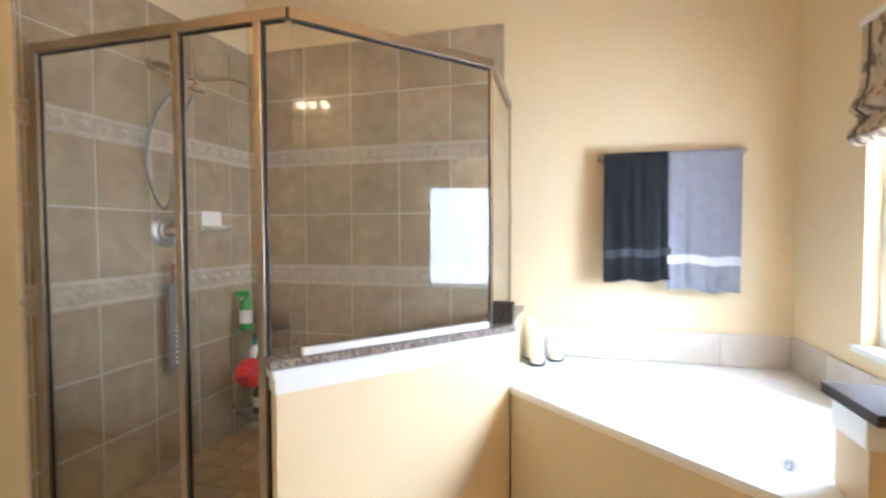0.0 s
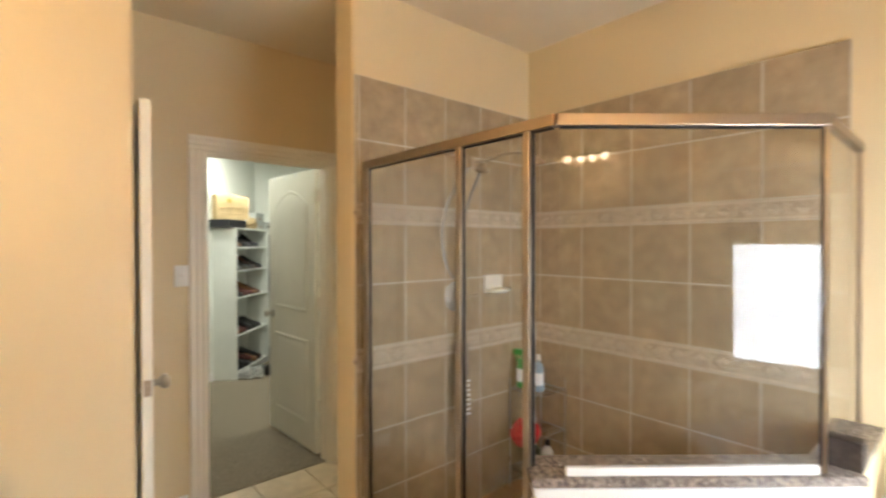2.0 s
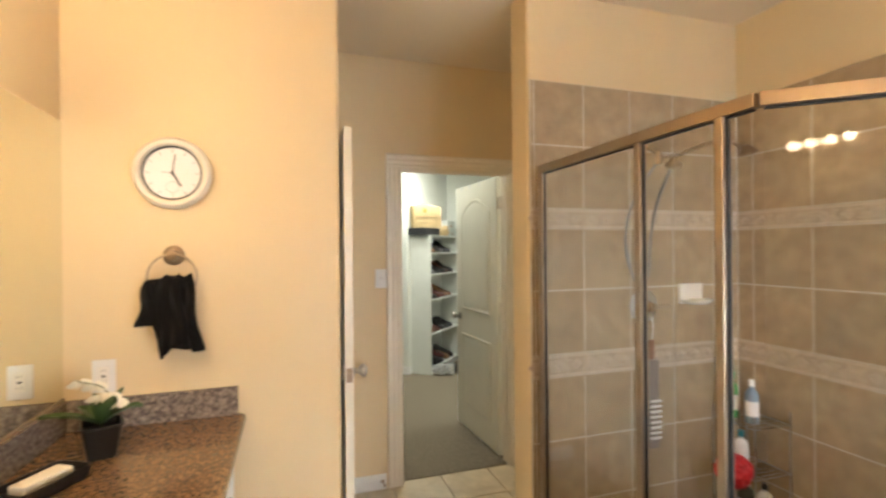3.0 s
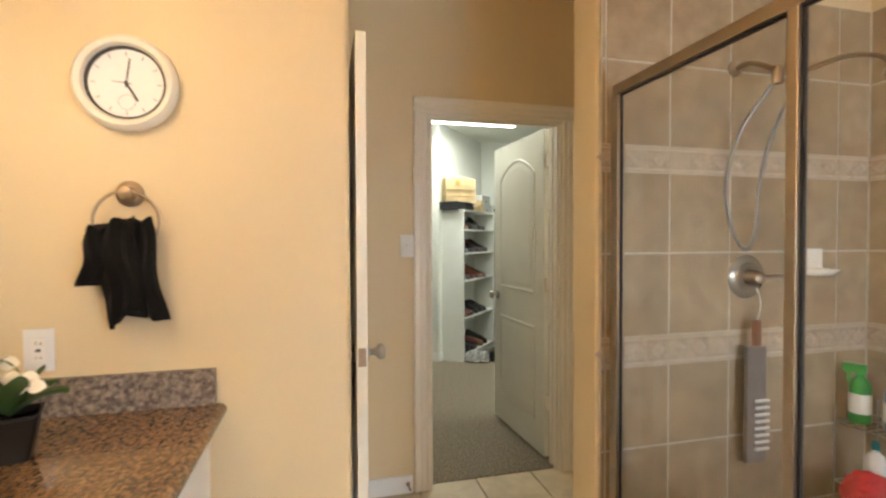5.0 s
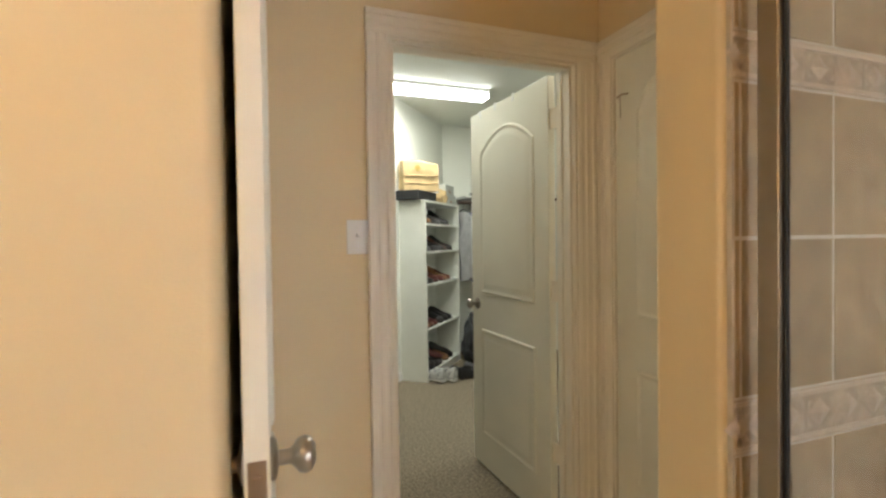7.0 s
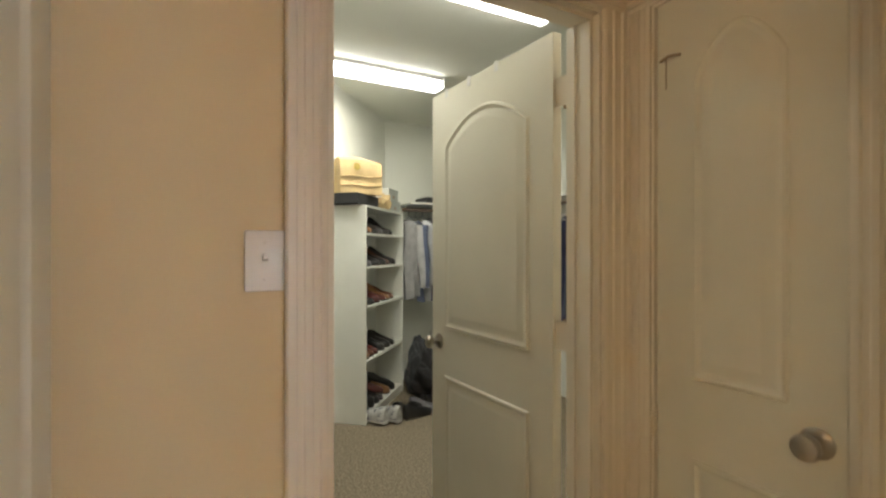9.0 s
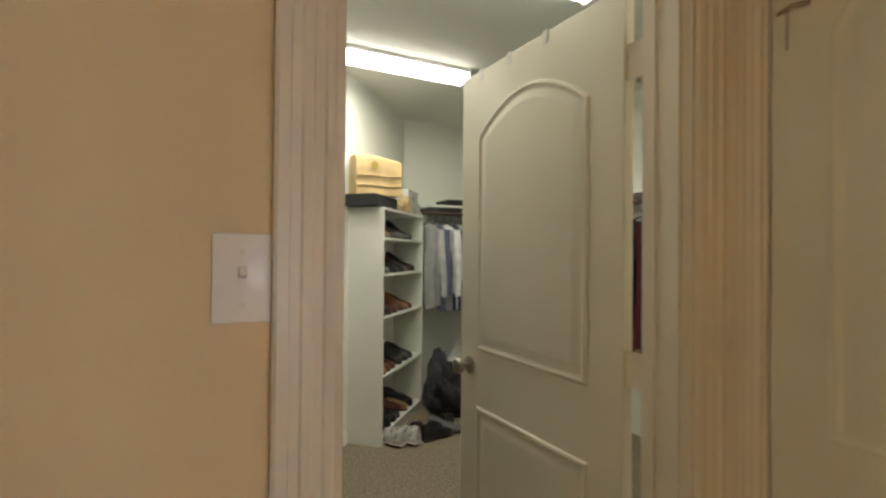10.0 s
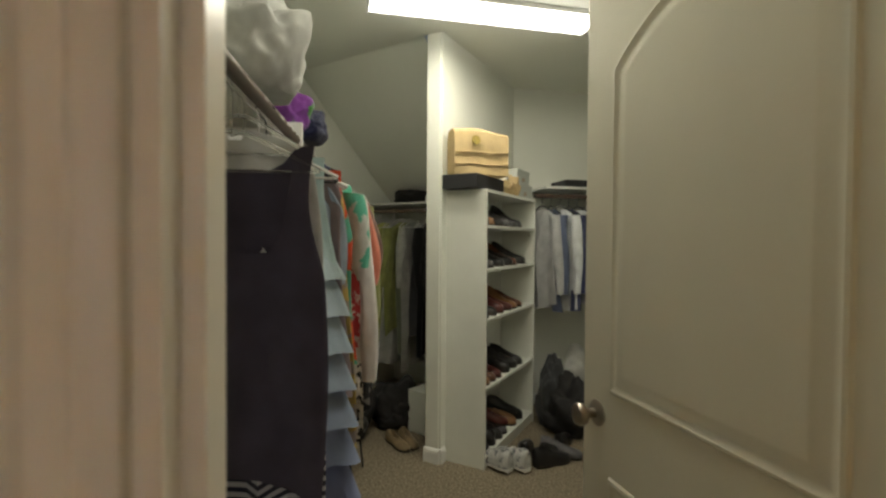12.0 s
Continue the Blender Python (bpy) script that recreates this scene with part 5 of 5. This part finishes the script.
# things on top of the rack
bb = tagged(part("flat_black_box", box(bmesh.new(), -0.07, 0.03, 0.001, 0.34, 0.265, 0.088, 0.006), BLACKC, m=RM @ pose(0, 0, RH)), "flat black cardboard box on the shoe rack", "box")
bag = thing("paper_bag", "creased brown kraft paper bag lying on the black box", "paper bag", pose(-5.325, 1.75, RH + 0.0895, 0, 0, 98))
loops = []
for i in range(15):
    u = i / 14
    row = []
    for y, z in ((0, 0), (0.0, 0.05), (0.008, 0.10), (0.0, 0.15), (0.004, 0.21), (0.012, 0.262), (0.06, 0.285), (0.12, 0.285), (0.18, 0.275), (0.20, 0.23), (0.205, 0.12), (0.2, 0.0)):
        n_ = noise.noise(Vector((u * 5, y * 20, z * 18)))
        row.append((u * 0.36 + 0.004 * n_, 0.58 * y + 0.008 * n_, max(0, z * (0.95 + 0.05 * math.sin(u * 4)) + 0.008 * n_ * (z > 0.02))))
    loops.append(row)
part("body", rings(loops), PAPERB, bag, "", True)
for z in (0.058, 0.128):
    part("fold_line", tube(bend([(0.004, -0.006, z), (0.12, -0.003, z + 0.008), (0.24, -0.006, z + 0.004), (0.35, -0.004, z + 0.016)]), 0.005, 6), PAPERB, bag, "pressed fold", True)
part("round_mark", lathe([(0, 0), (0.028, 0), (0.028, 0.001), (0, 0.001)], 24, pose(0.135, -0.010, 0.205, 88, 0, 0)), mat("mark_ink", (0.30, 0.22, 0.04), 0.7, vary=0.4, scale=60), bag, "olive round printed mark")
tagged(part("white_box", box(bmesh.new(), 0.515, 0.10, 0.001, 0.570, 0.24, 0.31, 0.003), PLASTIC, m=RM @ pose(0, 0, RH)), "upright white cardboard box with red mark", "box")
part("red_mark", boxes((0.528, 0.0985, 0.21, 0.558, 0.0998, 0.222)), mat("red_ink", (0.4, 0.02, 0.02), 0.6), bpy.data.objects["white_box"], "red stripe")
heap("crumpled_bag", "crumpled brown paper bag on the shoe rack", "paper bag", 0, 0, 0.07, 0.05, 0.10, PAPERB, 4, RM @ pose(0.42, 0.045, RH + 0.001))
heap("crumpled_bag", "crumpled brown paper bag on the shoe rack", "paper bag", 0, 0, 0.05, 0.05, 0.13, PAPERB, 6, RM @ pose(0.50, 0.03, RH + 0.001))
for x, y, z, w, h in ((0.60, 0.03, 0.001, 0.295, 0.10), (0.61, 0.04, 0.103, 0.25, 0.10)):
    sb = tagged(part("storage_box", box(bmesh.new(), x, y, z, x + w, y + 0.19, z + h, 0.003), GREYBOX, m=RM @ pose(0, 0, RH)), "pale grey lidded card storage box", "box")
    part("lid", box(bmesh.new(), x - 0.004, y - 0.004, z + h - 0.02, x + w + 0.004, y + 0.194, z + h + 0.0015, 0.002), GREYBOX, sb)
    part("label_holder", boxes((x + w / 2 - 0.03, y - 0.0025, z + 0.018, x + w / 2 + 0.03, y - 0.0002, z + 0.046)), NICKEL, sb, "metal label holder")


# ---- closet: hanging clothes ----
def hanger_part(parent, w, material, hook=0.0):
    pts = bend([(-w * 0.47, 0, -0.075), (-w * 0.2, 0, -0.028), (0, 0, -0.004), (w * 0.2, 0, -0.028), (w * 0.47, 0, -0.075)], 20)
    bm = tube(pts, 0.0045, 6)
    tube([(-w * 0.46, 0, -0.078), (w * 0.46, 0, -0.078)], 0.003, 6, bm)
    tube(bend([(0, 0, -0.004), (0.0, 0, 0.035 + hook), (0.024, 0, 0.062 + hook), (0.0, 0, 0.088 + hook), (-0.022, 0, 0.066 + hook)], 20), 0.0022, 6, bm)
    part("hanger", bm, material, parent, "clear plastic hanger" if material is CLEARP else "hanger", True)


def garment(name, label, m, w, length, material, seed, sleeve=0.0, strap=False, flare=0.1, fat=0.035, tiers=0, hanger=None, lower=None, hook=0.0, scoop=0.0):
    """A garment on a hanger. Local x across the shoulders, y along the rod, z down from the hook's foot."""
    rnd = random.Random(seed)
    ob = thing(name, label, name.replace("_", " "), m, "hanging clothes")
    p = [rnd.uniform(0, 6.3) for _ in range(5)]
    n = 36

    def ring(v, k=1.0):
        if scoop:
            half = w * (0.47 - 0.05 * math.sin(math.pi * min(1, v / 0.35)) + 0.03 * v)
        elif strap:
            half = w * (0.40 if v < 0.10 else 0.40 + 0.10 * min(1, (v - 0.10) / 0.25)) * (1 + flare * v)
        else:
            half = w * min(0.5, 0.12 + 0.38 * min(1, v / 0.10) ** 0.6) * (1 + flare * max(0, v - 0.1))
        row = []
        for i in range(n):
            a = 2 * math.pi * i / n
            c, s = math.cos(a), math.sin(a)
            th = fat * (0.35 + 0.65 * min(1, v * 3)) * (1 - 0.35 * abs(c))
            f = 0.55 * fat * min(1, v * 2.2) * (math.sin(c * 8 + p[0] + 2 * v) + 0.5 * math.sin(c * 15 + p[1] - 3 * v))
            dip = 0.0
            e = max(0.0, min(1.0, (0.84 - abs(c)) / 0.30))
            cut = scoop * e * e * (3 - 2 * e) * (1 if s > 0 else 0.22)
            z = -0.03 - cut - v * (length - cut)
            if strap and not scoop and v < 0.25 and abs(c) < 0.62:
                dip = -(0.62 - abs(c)) * 0.5 * (0.25 - v) / 0.25 * w
            elif v < 0.05 and abs(c) < 0.35 and not scoop:
                dip = -0.02
            zz = z + dip * (1 if s > 0 else 0.6) - (0.03 * math.sin(c * 3 + p[2]) * v)
            row.append((half * c * k + 0.01 * math.sin(v * 5 + p[3]), th * s * k + f + 0.012 * math.sin(v * 4 + p[4]), zz))
        return row

    if tiers:
        for t in range(tiers):
            v0, v1 = 0.22 + 0.78 * t / tiers, 0.22 + 0.78 * (t + 1.12) / tiers
            loops = []
            for j in range(6):
                u = j / 5
                r_ = ring(v0 + (v1 - v0) * u)
                loops.append([(x * (0.92 + 0.16 * u), y * (0.9 + 0.5 * u), z) for x, y, z in r_])
            tone = cloth(f"ruffle_{t}", (0.42 - 0.042 * t, 0.52 - 0.053 * t, 0.56 - 0.036 * t))
            part("ruffle", rings(loops, cap=False), tone, ob, "pale blue-green ruffle", True)
        part("bodice", rings([ring(k / 8 * 0.3) for k in range(9)]), material, ob, "", True)
    else:
        part("body", rings([ring(k / 22) for k in range(23)], cap=not strap), material, ob, "", True)
    if lower:
        part("hem", rings([ring(0.78 + 0.26 * k / 6, 1.02) for k in range(7)]), lower, ob, "contrasting lower part", True)
    if sleeve:
        for s in (-1, 1):
            loops = []
            for j in range(12):
                v = j / 11
                x = s * (w * 0.46 + 0.045 * math.sin(v * 2.2) + 0.01 * math.sin(p[1] + 4 * v))
                r = 0.062 - 0.022 * v
                loops.append([(x + r * 0.75 * math.cos(2 * math.pi * i / 14), r * 0.8 * math.sin(2 * math.pi * i / 14) * (1 + 0.2 * math.sin(9 * v + i)) + 0.02 * s * v, -0.085 - v * sleeve) for i in range(14)])
            part("sleeve", rings(loops), material, ob, "", True)
    hanger_part(ob, w, hanger or PLASTIC, hook)
    return ob


# rod and shelf along the south wall
SD = (S1 - S0).normalized()
SN = Vector((-SD.y, SD.x)) * -1
if SN.y < 0:
    SN = -SN
ROD0, ROD1, ROD_Z = S0 + SD * 0.06 + SN * 0.365, S0 + SD * 2.55 + SN * 0.365, 1.690
SHELF_M = Matrix(((SD.x, SN.x, 0, S0.x), (SD.y, SN.y, 0, S0.y), (0, 0, 1, 0), (0, 0, 0, 1)))
sr = thing("closet_rod", "dark wooden clothes rod along the closet wall", "clothes rod")
part("pole", tube([(*ROD0, ROD_Z), (*ROD1, ROD_Z)], 0.016, 14), WOODROD, sr, "", True)
for q in (ROD0, (ROD0 + ROD1) / 2, ROD1):
    part("bracket", boxes((-0.008, -0.30, -0.02, 0.008, 0.02, 0.055), (-0.008, -0.30, -0.16, 0.008, -0.285, 0.055)), WHITE, sr, "white bracket", m=Matrix.Translation((*q, ROD_Z)) @ pose(0, 0, 0, 0, 0, math.degrees(math.atan2(SD.y, SD.x))) @ pose(0, 0, 0, 0, 0, 180))
ss = tagged(part("closet_shelf", box(bmesh.new(), 0.02, 0.002, 1.722, 3.3, 0.31, 1.740, 0.002), SHELFW, m=SHELF_M), "white shelf above the clothes rod", "shelf")
heading = math.degrees(math.atan2(SD.y, SD.x)) + 90


def on_rod(u, turn=0.0, hook=0.025):
    q = ROD0 + (ROD1 - ROD0) * u
    return pose(q.x, q.y, ROD_Z - 0.072 - hook, 0, 0, heading + turn)



GREYV = cloth("charcoal_violet_jersey", (0.058, 0.050, 0.076))
STRIPE = striped("striped_jersey", (0.46, 0.45, 0.48), (0.02, 0.02, 0.04), 15.0)
HK = 0.025
LEOP = cloth("leopard_print", (0.50, 0.46, 0.40), (0.02, 0.02, 0.02), 40)
garment("striped_dress", "white and navy striped skirt on a clear hanger", on_rod(0.275, 5), 0.285, 0.86, STRIPE, 4, strap=True, fat=0.04, hanger=CLEARP, hook=HK)
garment("vest_top", "charcoal violet tank top with a scooped neck on a clear hanger", on_rod(0.243, -2, 0.04), 0.345, 0.64, GREYV, 1, strap=True, flare=0.04, fat=0.016, hanger=CLEARP, hook=0.04, scoop=0.20)
garment("blouse", "sheer white blouse behind the violet vest", on_rod(0.262, 2, 0.0), 0.29, 0.40, cloth("sheer_white", (0.60, 0.60, 0.58)), 17, fat=0.012, hanger=CLEARP)
garment("ruffle_dress", "pale blue tiered ruffle dress on a hanger", on_rod(0.318, 4), 0.375, 0.88, cloth("mint_cloth", (0.40, 0.53, 0.54)), 2, strap=True, tiers=8, hanger=PLASTIC, hook=HK)
# from the nearest to the farthest: kind, words, place along the rod, width, length, cloth, sleeve, hanger, lower part
RACKED = [
    ("top", "mauve satin top on a black hanger", 0.345, 0.36, 0.56, cloth("mauve_cloth", (0.24, 0.19, 0.20)), 0.0, BLACKP, None),
    ("camisole", "pale blue camisole on a clear hanger", 0.362, 0.34, 0.30, cloth("pale_blue_cloth", (0.36, 0.42, 0.52)), 0.0, CLEARP, None),
    ("shirt", "yellow patterned blouse on a hanger", 0.385, 0.37, 0.72, cloth("yellow_print", (0.52, 0.38, 0.12), (0.35, 0.30, 0.26), 30), 0.0, PLASTIC, None),
    ("dress", "orange-red and green print dress on a hanger", 0.415, 0.385, 0.56, cloth("red_print", (0.60, 0.08, 0.03), (0.10, 0.40, 0.28), 9, (0.55, 0.58)), 0.0, PLASTIC, None),
    ("blouse", "green and white floral blouse on a hanger", 0.440, 0.37, 0.34, cloth("floral_print", (0.62, 0.62, 0.58), (0.10, 0.42, 0.30), 14), 0.22, PLASTIC, None),
    ("shirt", "red and white check shirt on a hanger", 0.462, 0.38, 0.50, cloth("check_print", (0.45, 0.05, 0.06), (0.62, 0.55, 0.52), 26), 0.0, CLEARP, None),
    ("cardigan", "white cardigan with black print hem on a hanger", 0.492, 0.40, 0.68, cloth("white_cloth", (0.64, 0.60, 0.58)), 0.60, PLASTIC, LEOP),
    ("blouse", "black and white print blouse on a hanger", 0.525, 0.38, 0.84, LEOP, 0.0, BLACKP, None),
    ("blouse", "coral blouse on a hanger", 0.560, 0.40, 0.56, cloth("coral_cloth", (0.58, 0.18, 0.12)), 0.3, PLASTIC, None),
    ("shirt", "brown blouse on a hanger", 0.590, 0.41, 0.44, cloth("brown_cloth", (0.15, 0.085, 0.06)), 0.25, PLASTIC, None),
    ("skirt", "cream skirt with a dark hem on a hanger", 0.620, 0.40, 0.74, cloth("cream_cloth", (0.50, 0.46, 0.37)), 0.0, PLASTIC, cloth("black_cloth", (0.012, 0.012, 0.013))),
    ("shirt", "olive green shirt on a hanger", 0.660, 0.41, 0.66, cloth("olive_cloth", (0.27, 0.29, 0.10)), 0.45, PLASTIC, None),
    ("dress", "dark print dress on a hanger", 0.710, 0.41, 0.92, cloth("dark_print", (0.03, 0.03, 0.035), (0.2, 0.18, 0.17), 25), 0.0, PLASTIC, None),
    ("dress", "black dress on a hanger", 0.780, 0.41, 1.0, cloth("black_cloth", (0.012, 0.012, 0.013)), 0.0, PLASTIC, None),
    ("dress", "black dress on a hanger", 0.860, 0.41, 1.05, cloth("black_cloth", (0.012, 0.012, 0.013)), 0.0, PLASTIC, None),
]
for k, (kind, words_, u, w, length, stuff_, slv, hgr, low_) in enumerate(RACKED):
    garment(kind, words_, on_rod(u, (-1) ** k * 5), w, length, stuff_, 5 + k, sleeve=slv, strap=kind in ("dress", "camisole"), fat=0.028, hanger=hgr, lower=low_, hook=HK)

# on that shelf
heap("plastic_bag", "stuffed white plastic bag on the closet shelf", "bag", 0, 0, 0.15, 0.14, 0.25, cloth("white_bag", (0.55, 0.55, 0.52)), 3, SHELF_M @ pose(1.00, 0.31, 1.741))
heap("gift_wrap", "crumpled purple and green gift wrap on the shelf", "gift wrap", 0, 0, 0.10, 0.09, 0.14, cloth("purple_foil", (0.20, 0.05, 0.28), (0.08, 0.25, 0.06), 9, (0.56, 0.6)), 8, SHELF_M @ pose(1.38, 0.31, 1.741))
heap("navy_cap", "navy fabric bundle on the closet shelf", "cap", 0, 0, 0.13, 0.10, 0.15, cloth("navy_cloth", (0.015, 0.018, 0.05)), 6, SHELF_M @ pose(1.62, 0.32, 1.741))
heap("blue_bundle", "dark blue folded cloth on the closet shelf", "folded cloth", 0, 0, 0.14, 0.12, 0.08, cloth("navy_cloth", (0.015, 0.018, 0.05)), 10, SHELF_M @ pose(2.5, 0.2, 1.741))
heap("hat", "black hat on the closet shelf", "hat", 0, 0, 0.14, 0.14, 0.12, CORK, 12, SHELF_M @ pose(3.05, 0.2, 1.741))

# alcove rod, shelf and clothes
AM = Matrix(((V.x, E.x, 0, S1.x), (V.y, E.y, 0, S1.y), (0, 0, 1, 0), (0, 0, 0, 1)))  # x across, y to the back
ar = thing("closet_rod", "dark clothes rod across the closet alcove", "clothes rod")
part("pole", tube([tuple(AM @ Vector((0.01, 0.90, 1.63))), tuple(AM @ Vector((1.12, 0.90, 1.63)))], 0.016, 12), WOODROD, ar, "", True)
tagged(part("closet_shelf", box(bmesh.new(), 0.005, 0.86, 1.685, 1.12, 1.245, 1.703, 0.002), SHELFW, m=AM), "white shelf across the alcove", "shelf")
heap("folded_blanket", "dark folded blanket on the alcove shelf", "blanket", 0, 0, 0.18, 0.12, 0.12, CORK, 14, AM @ pose(0.35, 1.03, 1.704))
tagged(part("book_stack", box(bmesh.new(), 0.55, 0.92, 1.704, 0.80, 1.12, 1.76, 0.004), GREYBOX, m=AM), "pale flat boxes on the alcove shelf", "box")
cols = [("brown_cloth", (0.15, 0.085, 0.06)), ("pale_olive_cloth", (0.42, 0.44, 0.14)), ("light_grey_cloth", (0.46, 0.46, 0.43)), ("olive_cloth", (0.27, 0.29, 0.10)), ("grey_green_cloth", (0.22, 0.25, 0.18)), ("grey_cloth", (0.34, 0.34, 0.31)), ("charcoal_cloth", (0.06, 0.06, 0.065)), ("black_cloth", (0.012, 0.012, 0.013))]
for k in range(13):
    nm, c = cols[k % len(cols)]
    garment("jacket", nm.replace("_", " ").replace(" cloth", "") + " jacket on a hanger in the alcove", AM @ pose(0.08 + k * 0.082, 0.90, 1.558, 0, 0, 90 + (-1) ** k * 6), 0.43, 0.95 + 0.14 * (k % 3), cloth(nm, c), 30 + k, sleeve=0.5 if k % 2 else 0.0, hanger=PLASTIC)
# two black heaps added only to make the space below the jackets dark
heap("black_bag", "black heap added to darken the space under the clothes", "bag", 0, 0, 0.26, 0.2, 0.36, CORK, 21, pose(-6.02, 1.12, 0.002))
heap("black_bag", "black heap added to darken the space under the clothes", "bag", 0, 0, 0.22, 0.2, 0.30, CORK, 22, pose(-6.12, 1.52, 0.002))
st = thing("low_stool", "black round stool under the hanging clothes", "stool", pose(-5.42, 1.10, 0))
part("seat", lathe([(0, 0.26), (0.15, 0.26), (0.16, 0.28), (0.15, 0.31), (0, 0.315)], 28), BLACKP, st, "", True)
for k in range(4):
    a = k * math.pi / 2 + 0.4
    part("leg", tube([(0.11 * math.cos(a), 0.11 * math.sin(a), 0.262), (0.14 * math.cos(a), 0.14 * math.sin(a), 0)], 0.007), BLACKP, st, "", True)
shoe("low_shoe", "beige flat shoe on the carpet by the partition", pose(-5.86, 1.52, 0.004, 0, 0, 12), leather("beige_leather", (0.22, 0.16, 0.09)), 0.01, 0.25, 0.05)
shoe("low_shoe", "beige flat shoe on the carpet by the partition", pose(-5.83, 1.42, 0.004, 0, 0, 24), leather("beige_leather", (0.22, 0.16, 0.09)), 0.01, 0.25, 0.05)
tagged(part("white_carton", box(bmesh.new(), -0.10, -0.12, 0.0, 0.10, 0.12, 0.30, 0.004), SHELFW, m=pose(-5.95, 1.73, 0.002, 0, 0, 40)), "white carton on the carpet behind the partition", "box")

# shirts on the west wall
wr = thing("closet_rod", "clothes rod along the far closet wall", "clothes rod")
part("pole", tube([(-6.02, 2.56, 1.72), (-6.02, 3.74, 1.72)], 0.016, 12), WOODROD, wr, "", True)
tagged(part("closet_shelf", box(bmesh.new(), -6.30, 2.62, 1.775, -5.96, 3.745, 1.793, 0.002), SHELFW), "white shelf above the shirts", "shelf")
tagged(part("dark_flat_box", box(bmesh.new(), -6.25, 2.80, 1.794, -5.98, 3.10, 1.85, 0.004), BLACKC), "dark flat box on the shelf above the shirts", "box")
shirts = [("pale_grey_cloth", (0.42, 0.42, 0.42)), ("slate_blue_cloth", (0.10, 0.12, 0.19)), ("white_shirt", (0.66, 0.67, 0.68)), ("navy_shirt", (0.04, 0.045, 0.10)), ("white_shirt", (0.66, 0.67, 0.68)), ("pale_blue_cloth", (0.36, 0.42, 0.52)), ("white_shirt", (0.66, 0.67, 0.68)), ("stripe_shirt", (0.5, 0.52, 0.56)), ("slate_blue_cloth", (0.10, 0.12, 0.19))]
for k in range(12):
    nm, c = shirts[k % len(shirts)]
    garment("dress_shirt", nm.replace("_cloth", "").replace("_shirt", "").replace("_", " ") + " long-sleeved shirt on a hanger", pose(-6.02, 2.62 + k * 0.075, 1.648, 0, 0, (-1) ** k * 5), 0.44, 0.74, cloth(nm, c), 60 + k, sleeve=0.58, hanger=BLACKP)

# clothes behind the door
nr = thing("closet_rod", "clothes rod on the closet end wall", "clothes rod")
part("pole", tube([(-3.0, 3.44, 1.72), (-5.9, 3.44, 1.72)], 0.016, 12), WOODROD, nr, "", True)
tagged(part("closet_shelf", box(bmesh.new(), -5.9, 3.41, 1.775, -2.93, 3.745, 1.793, 0.002), SHELFW), "white shelf on the closet end wall", "shelf")
behind = [("black_cloth", (0.012, 0.012, 0.013)), ("dark_wine_cloth", (0.07, 0.012, 0.014)), ("white_shirt", (0.66, 0.67, 0.68)), ("navy_shirt", (0.04, 0.045, 0.10)), ("denim_cloth", (0.06, 0.09, 0.15)), ("charcoal_cloth", (0.035, 0.035, 0.04))]
for k in range(16):
    nm, c = behind[(k * 5) % 6]
    garment("shirt", nm.replace("_cloth", "").replace("_shirt", "").replace("_", " ") + " garment on a hanger behind the door", pose(-3.12 - k * 0.10, 3.44, 1.648, 0, 0, 90 + (-1) ** k * 5), 0.44, 0.75 + 0.2 * (k % 2), cloth(nm, c), 90 + k, sleeve=0.5 if k % 3 == 0 else 0.0, hanger=PLASTIC)
tagged(part("storage_tub", box(bmesh.new(), -3.75, 3.05, 0.002, -3.25, 3.40, 0.30, 0.015), mat("pale_blue_tub", (0.42, 0.55, 0.58), 0.4)), "pale blue plastic storage tub on the carpet", "storage box")
